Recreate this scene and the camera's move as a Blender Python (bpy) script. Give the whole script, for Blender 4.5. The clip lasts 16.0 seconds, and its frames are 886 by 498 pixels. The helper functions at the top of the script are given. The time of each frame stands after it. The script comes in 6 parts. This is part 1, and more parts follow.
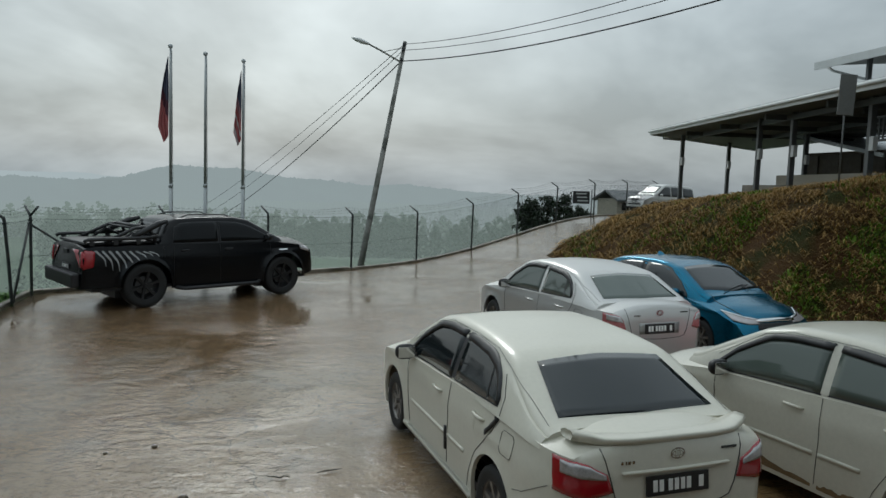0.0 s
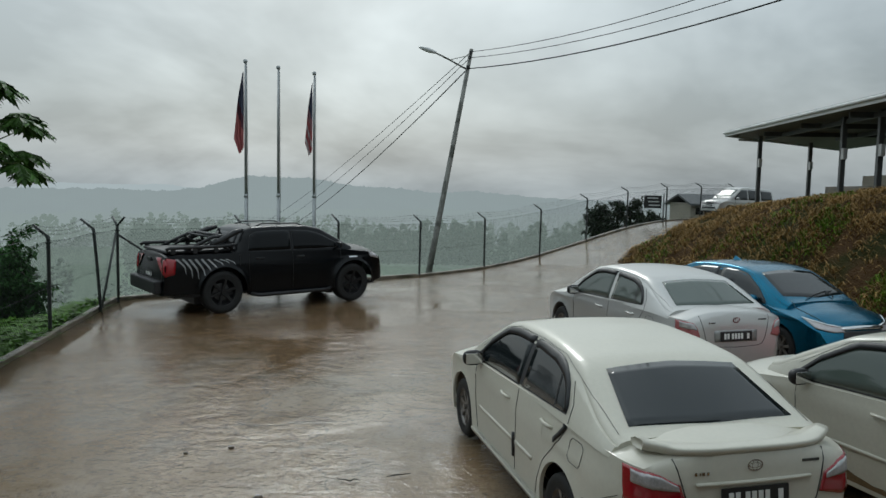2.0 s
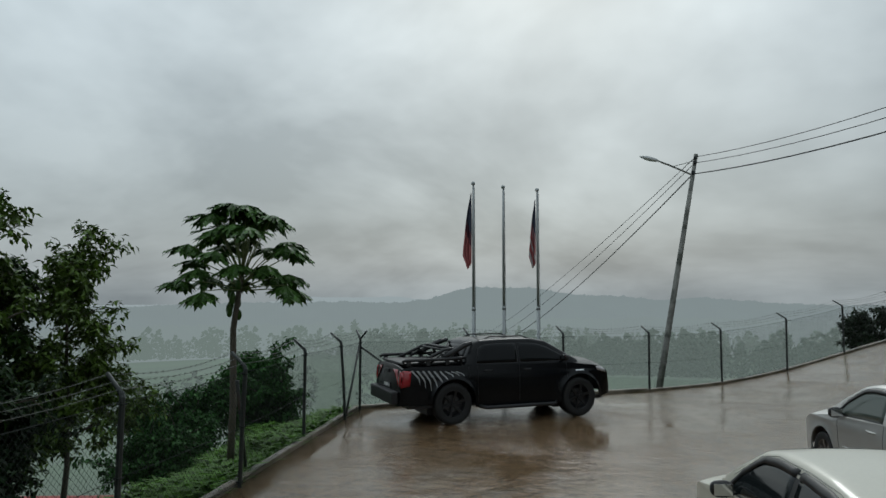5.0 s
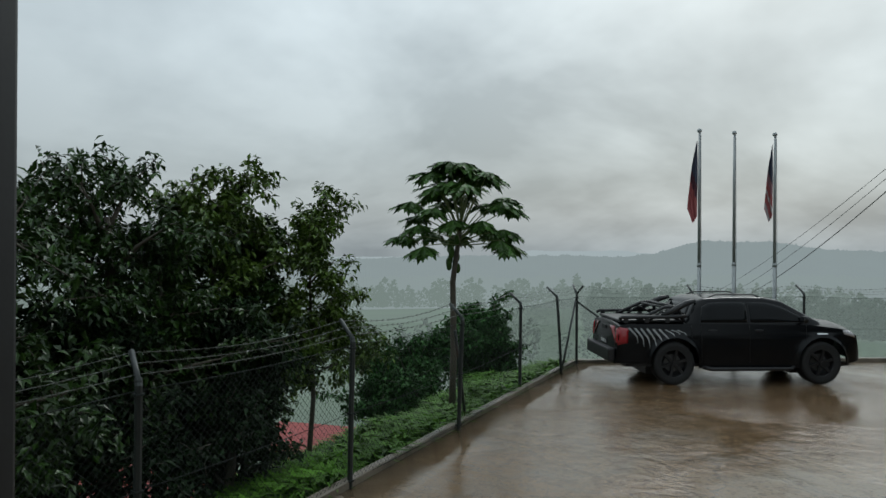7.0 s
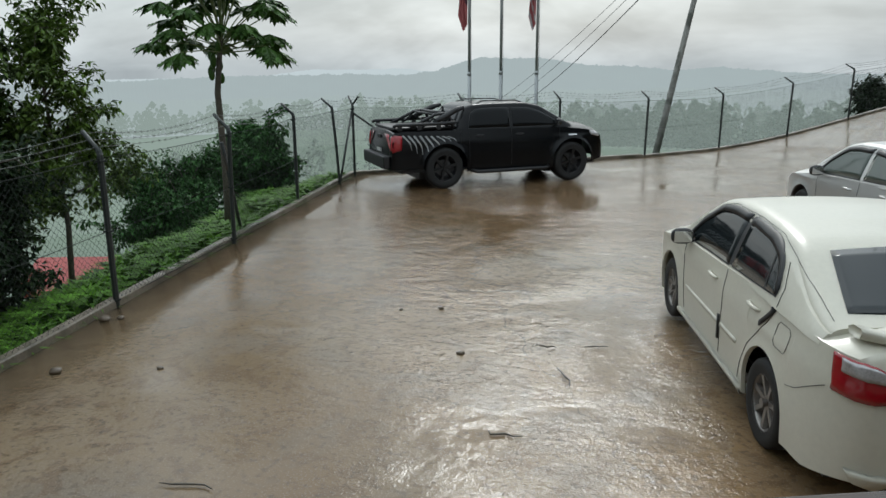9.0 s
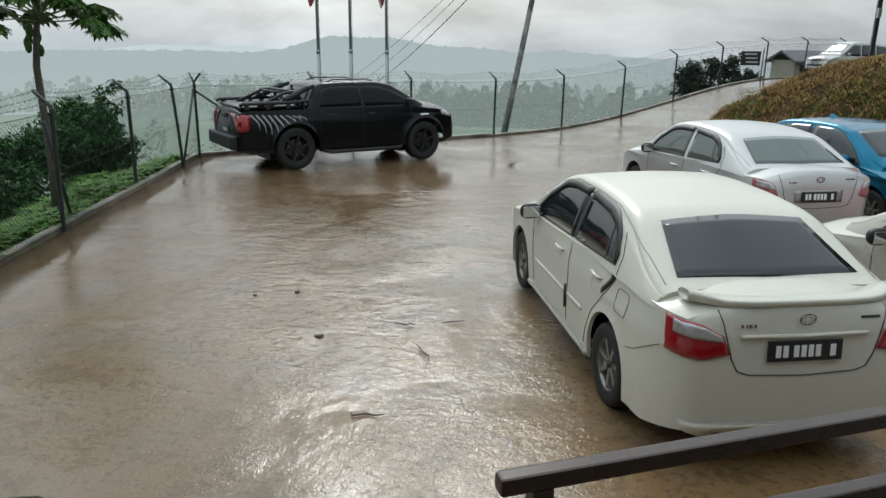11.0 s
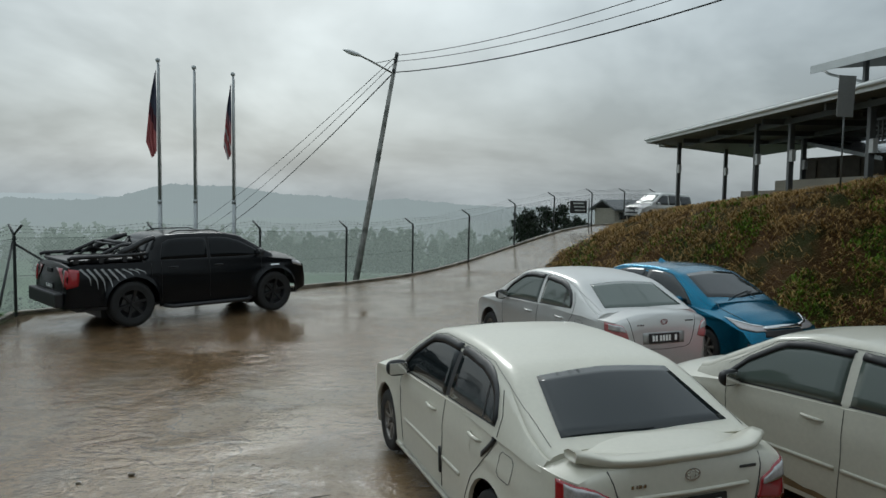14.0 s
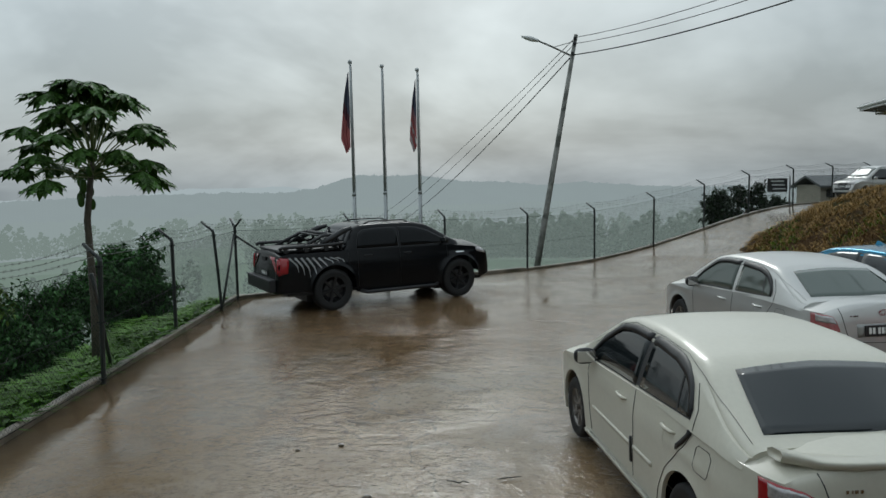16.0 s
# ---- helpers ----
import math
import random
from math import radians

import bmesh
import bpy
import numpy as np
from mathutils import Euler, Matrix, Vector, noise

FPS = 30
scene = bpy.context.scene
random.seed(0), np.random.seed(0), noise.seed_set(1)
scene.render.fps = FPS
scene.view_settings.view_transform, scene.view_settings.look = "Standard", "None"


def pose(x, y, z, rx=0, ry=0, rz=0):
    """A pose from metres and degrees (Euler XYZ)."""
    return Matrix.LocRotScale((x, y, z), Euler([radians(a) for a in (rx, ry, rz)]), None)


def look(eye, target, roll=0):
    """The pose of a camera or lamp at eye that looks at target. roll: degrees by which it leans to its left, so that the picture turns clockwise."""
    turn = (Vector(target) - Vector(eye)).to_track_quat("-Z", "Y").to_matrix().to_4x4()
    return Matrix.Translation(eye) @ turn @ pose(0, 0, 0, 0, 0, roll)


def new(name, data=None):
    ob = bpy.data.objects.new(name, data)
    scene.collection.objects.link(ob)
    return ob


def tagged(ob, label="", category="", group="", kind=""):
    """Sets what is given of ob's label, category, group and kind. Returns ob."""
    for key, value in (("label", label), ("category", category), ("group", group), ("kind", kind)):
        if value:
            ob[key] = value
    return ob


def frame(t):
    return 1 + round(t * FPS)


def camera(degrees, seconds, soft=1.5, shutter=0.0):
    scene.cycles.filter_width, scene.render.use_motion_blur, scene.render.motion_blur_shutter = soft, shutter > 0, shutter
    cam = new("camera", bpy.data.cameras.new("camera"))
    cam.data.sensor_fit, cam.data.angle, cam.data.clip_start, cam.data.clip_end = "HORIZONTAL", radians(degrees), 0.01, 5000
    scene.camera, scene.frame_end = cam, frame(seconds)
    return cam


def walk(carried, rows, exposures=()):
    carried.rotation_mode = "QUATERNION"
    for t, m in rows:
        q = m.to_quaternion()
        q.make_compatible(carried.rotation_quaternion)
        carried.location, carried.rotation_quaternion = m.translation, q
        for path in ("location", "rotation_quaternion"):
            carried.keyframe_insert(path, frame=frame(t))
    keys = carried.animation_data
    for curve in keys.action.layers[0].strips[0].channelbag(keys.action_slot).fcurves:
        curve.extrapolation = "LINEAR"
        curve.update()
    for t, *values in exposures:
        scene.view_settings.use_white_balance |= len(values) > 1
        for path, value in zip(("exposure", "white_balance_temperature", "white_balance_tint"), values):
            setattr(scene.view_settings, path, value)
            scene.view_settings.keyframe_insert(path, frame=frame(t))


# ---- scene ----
cam = camera(64.79, 16.0)
PATH = [
    (0.0, pose(-0.0005, -0.0006, 2.6194, 84.776, -1.903, -0.000)),
    (0.5, pose(0.0041, -0.0105, 2.6146, 84.501, -1.550, 3.027)),
    (1.0, pose(0.0099, -0.0298, 2.6119, 84.248, -1.575, 4.247)),
    (1.5, pose(0.0092, -0.0346, 2.6150, 84.649, -1.240, 5.110)),
    (2.0, pose(0.0121, -0.0185, 2.6177, 85.185, -1.064, 5.527)),
    (2.5, pose(-0.0042, -0.0168, 2.6228, 85.985, -1.672, 7.271)),
    (3.0, pose(-0.0410, -0.0444, 2.6426, 87.546, -1.048, 10.549)),
    (3.5, pose(-0.0472, -0.0910, 2.6702, 92.001, -0.402, 15.636)),
    (4.0, pose(-0.0578, -0.1317, 2.6900, 94.510, -1.884, 17.741)),
    (4.2, pose(-0.0732, -0.1342, 2.6918, 94.934, -1.709, 18.400)),
    (6.3, pose(-0.0006, -0.1048, 2.7212, 90.434, -0.343, 33.311)),
    (6.5, pose(0.0184, -0.1096, 2.7248, 90.113, -1.125, 34.649)),
    (7.0, pose(0.0572, -0.0555, 2.7206, 90.124, -0.278, 41.451)),
    (7.5, pose(0.1734, -0.0398, 2.7108, 87.790, 0.482, 42.944)),
    (8.0, pose(0.2057, -0.0135, 2.6956, 84.592, 0.989, 37.783)),
    (8.5, pose(0.2420, 0.0606, 2.5604, 80.410, 1.031, 29.217)),
    (9.0, pose(0.2322, 0.0532, 2.5059, 75.545, 0.470, 23.995)),
    (9.2, pose(0.2497, 0.0561, 2.4962, 73.384, 0.350, 23.350)),
    (11.3, pose(0.2313, 0.0954, 2.4861, 74.760, -0.481, 7.991)),
    (11.5, pose(0.2336, 0.1084, 2.4946, 75.809, -0.410, 4.763)),
    (12.0, pose(0.2286, 0.1209, 2.5439, 79.498, -1.425, -1.969)),
    (12.5, pose(0.1612, 0.2127, 2.5622, 82.979, -1.430, -4.329)),
    (13.0, pose(0.1079, 0.3736, 2.5600, 84.580, -0.851, -6.573)),
    (13.5, pose(0.0678, 0.3916, 2.5496, 86.102, -1.017, -3.318)),
    (14.0, pose(0.0606, 0.3633, 2.5460, 85.902, -0.807, -0.248)),
    (14.5, pose(0.0420, 0.3303, 2.5539, 84.697, -0.105, 3.938)),
    (15.0, pose(0.0409, 0.2954, 2.5777, 85.291, 0.298, 7.384)),
    (15.5, pose(0.0426, 0.2641, 2.5925, 85.264, 0.867, 10.383)),
    (16.0, pose(0.0050, 0.2317, 2.6000, 84.689, 1.169, 14.225)),
]
# the clip's camera darkens against the sky and opens again over the yard
EXPOSURES = [(0.0, -0.12, 6040, 4), (2.0, -0.12, 6040, 4), (3.0, -0.22, 6040, 4), (3.6, -0.46, 6040, 4), (4.2, -0.50, 6040, 4), (6.3, -0.28, 6040, 4), (7.5, -0.17, 6040, 4),
             (8.2, 0.0, 6060, 5), (9.0, 0.36, 6120, 6), (11.3, 0.45, 6120, 6), (12.0, 0.32, 6060, 5), (12.8, 0.07, 6040, 4), (14.0, -0.1, 6040, 4), (16.0, -0.18, 6040, 4)]
walk(cam, PATH, EXPOSURES)

# ---- world, sun, exposure ----
def build_world():
    w = bpy.data.worlds.new("overcast_sky")
    scene.world = w
    w.use_nodes = True
    nt = w.node_tree
    nt.nodes.clear()
    N, L = nt.nodes.new, nt.links.new
    out, bg = N("ShaderNodeOutputWorld"), N("ShaderNodeBackground")
    sky = N("ShaderNodeTexSky")
    sky.sky_type, sky.sun_disc = "NISHITA", False
    sky.sun_elevation, sky.sun_rotation = radians(39), radians(-15)
    sky.dust_density, sky.air_density = 4.0, 1.5
    tc, sep = N("ShaderNodeTexCoord"), N("ShaderNodeSeparateXYZ")
    L(tc.outputs["Generated"], sep.inputs[0])
    # cloud sheet: projected onto a plane overhead so that clouds flatten towards the horizon
    zc = N("ShaderNodeMath"); zc.operation = "MAXIMUM"; zc.inputs[1].default_value = 0.0
    L(sep.outputs["Z"], zc.inputs[0])
    za = N("ShaderNodeMath"); za.operation = "ADD"; za.inputs[1].default_value = 0.38
    L(zc.outputs[0], za.inputs[0])
    dx, dy = N("ShaderNodeMath"), N("ShaderNodeMath")
    dx.operation = dy.operation = "DIVIDE"
    L(sep.outputs["X"], dx.inputs[0]); L(za.outputs[0], dx.inputs[1])
    L(sep.outputs["Y"], dy.inputs[0]); L(za.outputs[0], dy.inputs[1])
    comb = N("ShaderNodeCombineXYZ")
    L(dx.outputs[0], comb.inputs[0]); L(dy.outputs[0], comb.inputs[1])
    n1, n2 = N("ShaderNodeTexNoise"), N("ShaderNodeTexNoise")
    n1.inputs["Scale"].default_value, n1.inputs["Detail"].default_value = 1.05, 5.0
    n1.inputs["Roughness"].default_value = 0.55
    n1.inputs["Distortion"].default_value = 0.5
    n2.inputs["Scale"].default_value, n2.inputs["Detail"].default_value = 3.1, 5.0
    L(comb.outputs[0], n1.inputs["Vector"]); L(comb.outputs[0], n2.inputs["Vector"])
    add = N("ShaderNodeMath"); add.operation = "MULTIPLY_ADD"
    add.inputs[1].default_value, add.inputs[2].default_value = 0.35, 0.0
    L(n2.outputs["Fac"], add.inputs[0]); 
    L(n1.outputs["Fac"], add.inputs[2])
    ramp = N("ShaderNodeValToRGB")
    e = ramp.color_ramp.elements
    e[0].position, e[0].color = 0.54, (0.68, 0.735, 0.765, 1)
    e[1].position, e[1].color = 0.80, (1.14, 1.20, 1.22, 1)
    L(add.outputs[0], ramp.inputs[0])
    # overcast luminance: the zenith is brighter than the horizon
    grad = N("ShaderNodeMath"); grad.operation = "MULTIPLY_ADD"
    grad.inputs[1].default_value, grad.inputs[2].default_value = SKY_RISE, SKY_LOW
    L(zc.outputs[0], grad.inputs[0])
    # the cloud is brighter round the veiled sun
    facing = N("ShaderNodeVectorMath"); facing.operation = "DOT_PRODUCT"; facing.inputs[1].default_value = (-0.38, 0.82, 0.43)
    L(tc.outputs["Generated"], facing.inputs[0])
    veil = N("ShaderNodeMapRange")
    for i, v in enumerate((0.55, 1.0, 0.80, 1.08)):
        veil.inputs[i + 1].default_value = v
    L(facing.outputs["Value"], veil.inputs[0])
    lit = N("ShaderNodeMath"); lit.operation = "MULTIPLY"
    L(grad.outputs[0], lit.inputs[0]); L(veil.outputs[0], lit.inputs[1])
    mul = N("ShaderNodeVectorMath"); mul.operation = "SCALE"
    L(ramp.outputs[0], mul.inputs[0]); L(lit.outputs[0], mul.inputs["Scale"])
    sk = N("ShaderNodeVectorMath"); sk.operation = "SCALE"; sk.inputs["Scale"].default_value = 0.012
    L(sky.outputs[0], sk.inputs[0])
    tot = N("ShaderNodeVectorMath"); tot.operation = "ADD"
    L(mul.outputs[0], tot.inputs[0]); L(sk.outputs[0], tot.inputs[1])
    L(tot.outputs[0], bg.inputs["Color"])
    bg.inputs["Strength"].default_value = 1.0
    L(bg.outputs[0], out.inputs[0])


SKY_LOW, SKY_RISE = 0.43, 0.80
build_world()
sun = new("sun", bpy.data.lights.new("sun", "SUN"))
sun.data.energy, sun.data.angle, sun.data.color = 0.55, radians(14), (1.0, 0.97, 0.92)
sun.matrix_world = look((-5.3, 19.9, 16.5), (0, 0, 0))
tagged(sun, kind="structure")


# ---- materials ----
def mat(name, base, rough=0.6, metal=0.0, vary=0.25, scale=3.0, fine=40.0, bump=0.1, dist=0.01, coat=0.0,
        second=None, mix=(0.45, 0.62), rvary=0.0, spec=0.5, island=0.0, obj_random=0.0):
    """Principled surface with variation at two scales; second: a stain colour that takes over in blotches."""
    m = bpy.data.materials.new(name)
    m.use_nodes = True
    nt = m.node_tree
    b = nt.nodes["Principled BSDF"]
    N, L = nt.nodes.new, nt.links.new
    b.inputs["Metallic"].default_value = metal
    b.inputs["Specular IOR Level"].default_value = spec
    b.inputs["Coat Weight"].default_value = coat
    b.inputs["Coat Roughness"].default_value = 0.04
    tc = N("ShaderNodeTexCoord")
    n1, n2 = N("ShaderNodeTexNoise"), N("ShaderNodeTexNoise")
    n1.inputs["Scale"].default_value, n1.inputs["Detail"].default_value = scale, 5
    n2.inputs["Scale"].default_value, n2.inputs["Detail"].default_value = fine, 4
    L(tc.outputs["Object"], n1.inputs["Vector"]); L(tc.outputs["Object"], n2.inputs["Vector"])
    av = N("ShaderNodeMath"); av.operation = "MULTIPLY_ADD"; av.inputs[1].default_value = 0.5
    L(n2.outputs["Fac"], av.inputs[0])
    hv = N("ShaderNodeMath"); hv.operation = "MULTIPLY"; hv.inputs[1].default_value = 0.5
    L(n1.outputs["Fac"], hv.inputs[0]); L(hv.outputs[0], av.inputs[2])
    val = N("ShaderNodeMapRange")
    val.inputs[1].default_value, val.inputs[2].default_value = 0.3, 0.7
    val.inputs[3].default_value, val.inputs[4].default_value = 1 - vary, 1 + vary
    L(av.outputs[0], val.inputs[0])
    col = N("ShaderNodeVectorMath"); col.operation = "SCALE"
    if second:
        mx = N("ShaderNodeMix"); mx.data_type = "RGBA"
        mx.inputs["A"].default_value, mx.inputs["B"].default_value = (*base, 1), (*second, 1)
        mr = N("ShaderNodeMapRange")
        mr.inputs[1].default_value, mr.inputs[2].default_value = mix
        n3 = N("ShaderNodeTexNoise")
        n3.inputs["Scale"].default_value, n3.inputs["Detail"].default_value, n3.inputs["Distortion"].default_value = scale * 0.7, 8, 0.4
        L(tc.outputs["Object"], n3.inputs["Vector"]); L(n3.outputs["Fac"], mr.inputs[0]); L(mr.outputs[0], mx.inputs["Factor"])
        L(mx.outputs["Result"], col.inputs[0])
    else:
        col.inputs[0].default_value = base
    scale_in = val.outputs[0]
    if island or obj_random:
        src = N("ShaderNodeNewGeometry").outputs["Random Per Island"] if island else N("ShaderNodeObjectInfo").outputs["Random"]
        r = N("ShaderNodeMapRange")
        k = island or obj_random
        r.inputs[3].default_value, r.inputs[4].default_value = 1 - k, 1 + k
        L(src, r.inputs[0])
        mm = N("ShaderNodeMath"); mm.operation = "MULTIPLY"
        L(r.outputs[0], mm.inputs[0]); L(val.outputs[0], mm.inputs[1])
        scale_in = mm.outputs[0]
    L(scale_in, col.inputs["Scale"])
    L(col.outputs[0], b.inputs["Base Color"])
    if rvary:
        rr = N("ShaderNodeMapRange")
        rr.inputs[1].default_value, rr.inputs[2].default_value = 0.35, 0.65
        rr.inputs[3].default_value, rr.inputs[4].default_value = max(rough - rvary, 0.02), rough + rvary
        L(n1.outputs["Fac"], rr.inputs[0]); L(rr.outputs[0], b.inputs["Roughness"])
    else:
        b.inputs["Roughness"].default_value = rough
    if bump:
        bp = N("ShaderNodeBump")
        bp.inputs["Strength"].default_value, bp.inputs["Distance"].default_value = bump, dist
        L(n2.outputs["Fac"], bp.inputs["Height"]); L(bp.outputs[0], b.inputs["Normal"])
    return m


def glass_mat(name, tint, rough=0.03, alpha=1.0):
    """Window film over glass: a dark glossy pane that lets a little through."""
    m = bpy.data.materials.new(name)
    m.use_nodes = True
    nt = m.node_tree
    b = nt.nodes["Principled BSDF"]
    b.inputs["Base Color"].default_value = (*tint, 1)
    b.inputs["Roughness"].default_value = rough
    b.inputs["Specular IOR Level"].default_value = 0.6
    b.inputs["Alpha"].default_value = alpha
    n = nt.nodes.new("ShaderNodeTexNoise")
    n.inputs["Scale"].default_value, n.inputs["Detail"].default_value = 60, 3
    bp = nt.nodes.new("ShaderNodeBump")
    bp.inputs["Strength"].default_value, bp.inputs["Distance"].default_value = 0.05, 0.002
    tc = nt.nodes.new("ShaderNodeTexCoord")
    nt.links.new(tc.outputs["Object"], n.inputs["Vector"])
    nt.links.new(n.outputs["Fac"], bp.inputs["Height"]); nt.links.new(bp.outputs[0], b.inputs["Normal"])
    return m


def wet_ground_mat():
    """Concrete under a film of muddy rain water: smooth where water stands, rippled by rain, gritty where it is shallow."""
    m = bpy.data.materials.new("wet_muddy_concrete")
    m.use_nodes = True
    nt = m.node_tree
    b = nt.nodes["Principled BSDF"]
    N, L = nt.nodes.new, nt.links.new
    tc = N("ShaderNodeTexCoord")

    def noise_tex(scale, detail, distortion=0.0, stretch=None):
        n = N("ShaderNodeTexNoise")
        n.inputs["Scale"].default_value, n.inputs["Detail"].default_value, n.inputs["Distortion"].default_value = scale, detail, distortion
        if stretch:
            mp = N("ShaderNodeMapping")
            mp.inputs["Rotation"].default_value = (0, 0, radians(stretch[0]))
            mp.inputs["Scale"].default_value = stretch[1]
            L(tc.outputs["Object"], mp.inputs[0]); L(mp.outputs[0], n.inputs["Vector"])
        else:
            L(tc.outputs["Object"], n.inputs["Vector"])
        return n.outputs["Fac"]

    def rng(src, a, c, lo, hi):
        r = N("ShaderNodeMapRange")
        for i, v in enumerate((a, c, lo, hi)):
            r.inputs[i + 1].default_value = v
        L(src, r.inputs[0])
        return r.outputs[0]

    def mixc(f, A, B):
        x = N("ShaderNodeMix"); x.data_type = "RGBA"
        L(f, x.inputs["Factor"])
        for key, v in (("A", A), ("B", B)):
            if isinstance(v, tuple):
                x.inputs[key].default_value = (*v, 1)
            else:
                L(v, x.inputs[key])
        return x.outputs["Result"]

    big, mid, fine = noise_tex(0.22, 5, 0.6), noise_tex(1.3, 6, 0.5), noise_tex(18, 4)
    mud = mixc(rng(big, 0.38, 0.6, 0, 1), WET_A, WET_B)
    grey = mixc(rng(mid, 0.5, 0.66, 0, 0.75), mud, WET_C)
    # mud patches; the third also paints the pickup's brown reflection on the wet yard
    for cx, cy, rad, strength, hue in ((3.2, 4.6, 4.2, 0.75, (0.26, 0.150, 0.060)), (-4.3, 4.0, 3.2, 0.4, (0.19, 0.125, 0.062)), (-4.2, 13.2, 4.2, 0.75, (0.15, 0.085, 0.038))):
        off = N("ShaderNodeVectorMath"); off.operation = "SUBTRACT"; off.inputs[1].default_value = (cx, cy, 0)
        L(tc.outputs["Object"], off.inputs[0])
        dist = N("ShaderNodeVectorMath"); dist.operation = "LENGTH"
        L(off.outputs[0], dist.inputs[0])
        edge = N("ShaderNodeMath"); edge.operation = "MULTIPLY_ADD"; edge.inputs[1].default_value = 3.5
        L(mid, edge.inputs[0]); L(dist.outputs["Value"], edge.inputs[2])
        grey = mixc(rng(edge.outputs[0], rad * 0.6 + 1.0, rad + 2.2, strength, 0), grey, hue)
    grit, stain = noise_tex(70, 3), noise_tex(4.5, 8, 0.9)
    worn = mixc(rng(stain, 0.52, 0.60, 0, 0.55), grey, (0.115, 0.070, 0.034))
    sandy = mixc(rng(grit, 0.56, 0.68, 0, 0.5), worn, (0.26, 0.21, 0.15))
    speck = mixc(rng(fine, 0.53, 0.68, 0, 0.6), sandy, (0.085, 0.060, 0.038))
    crack = N("ShaderNodeTexVoronoi"); crack.feature = "DISTANCE_TO_EDGE"; crack.inputs["Scale"].default_value = 0.2
    nv = N("ShaderNodeTexNoise"); nv.inputs["Scale"].default_value, nv.inputs["Detail"].default_value = 2.0, 6
    L(tc.outputs["Object"], nv.inputs["Vector"])
    va = N("ShaderNodeVectorMath"); va.operation = "MULTIPLY_ADD"
    va.inputs[1].default_value = (0.7, 0.7, 0)
    L(nv.outputs["Color"], va.inputs[0]); L(tc.outputs["Object"], va.inputs[2])
    L(va.outputs[0], crack.inputs["Vector"])
    cr = rng(crack.outputs["Distance"], 0.0008, 0.003, 0.4, 0)
    col = mixc(cr, speck, (0.03, 0.025, 0.02))
    L(col, b.inputs["Base Color"])
    L(rng(mid, 0.36, 0.66, WET_ROUGH[0], WET_ROUGH[1]), b.inputs["Roughness"])
    b.inputs["Specular IOR Level"].default_value = 0.55
    ripple = noise_tex(4.2, 4, 0.5, (-14, (0.75, 1.35, 1)))
    drops = noise_tex(19, 5, 0.8)
    h1 = N("ShaderNodeMath"); h1.operation = "MULTIPLY_ADD"; h1.inputs[1].default_value = 0.55
    L(drops, h1.inputs[0]); L(ripple, h1.inputs[2])
    h2 = N("ShaderNodeMath"); h2.operation = "MULTIPLY_ADD"; h2.inputs[1].default_value = 0.26
    L(grit, h2.inputs[0]); L(h1.outputs[0], h2.inputs[2])
    patchy = N("ShaderNodeMath"); patchy.operation = "MULTIPLY"
    L(h2.outputs[0], patchy.inputs[0]); L(rng(noise_tex(0.5, 4, 0.5), 0.38, 0.62, 0.2, 1.9), patchy.inputs[1])
    bp = N("ShaderNodeBump")
    bp.inputs["Strength"].default_value, bp.inputs["Distance"].default_value = WET_BUMP
    L(patchy.outputs[0], bp.inputs["Height"]); L(bp.outputs[0], b.inputs["Normal"])
    return m


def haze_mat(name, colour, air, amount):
    """Far land with painted rain haze: own colour dimmed, air light added as emission."""
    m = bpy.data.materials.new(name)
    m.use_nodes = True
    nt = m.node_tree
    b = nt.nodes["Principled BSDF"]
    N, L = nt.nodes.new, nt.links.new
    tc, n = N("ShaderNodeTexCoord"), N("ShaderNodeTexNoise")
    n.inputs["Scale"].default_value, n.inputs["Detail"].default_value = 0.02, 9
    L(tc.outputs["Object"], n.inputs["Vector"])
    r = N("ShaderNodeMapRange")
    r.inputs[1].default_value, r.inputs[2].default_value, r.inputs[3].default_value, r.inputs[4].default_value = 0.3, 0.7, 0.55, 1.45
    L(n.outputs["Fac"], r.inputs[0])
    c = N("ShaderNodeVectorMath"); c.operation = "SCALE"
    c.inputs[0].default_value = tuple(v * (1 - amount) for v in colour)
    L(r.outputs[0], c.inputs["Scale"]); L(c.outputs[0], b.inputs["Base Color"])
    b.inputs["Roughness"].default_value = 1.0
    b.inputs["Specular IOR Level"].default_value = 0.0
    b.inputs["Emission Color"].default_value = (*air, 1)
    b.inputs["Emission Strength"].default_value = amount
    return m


WET_A, WET_B, WET_C = (0.150, 0.092, 0.042), (0.200, 0.155, 0.100), (0.130, 0.106, 0.078)
WET_ROUGH, WET_BUMP = (0.04, 0.20), (0.30, 0.03)
# glow colours of the painted rain haze, by distance
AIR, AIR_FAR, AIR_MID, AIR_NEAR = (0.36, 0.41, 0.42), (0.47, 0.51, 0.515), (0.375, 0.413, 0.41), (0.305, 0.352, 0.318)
M_WET = wet_ground_mat()
M_WHITE = mat("white_car_paint", (0.61, 0.585, 0.49), 0.3, 0, 0.05, 2, 30, 0.02, 0.002, 0.35)
M_CREAM = mat("muddy_white_car_paint", (0.52, 0.50, 0.42), 0.3, 0, 0.07, 2, 30, 0.02, 0.002, 0.35)
M_SILVER = mat("silver_car_paint", (0.53, 0.525, 0.505), 0.33, 0.5, 0.05, 2, 60, 0.02, 0.002, 0.4)
M_BLUE = mat("blue_car_paint", (0.004, 0.125, 0.215), 0.25, 0.8, 0.06, 2, 60, 0.02, 0.002, 0.3)
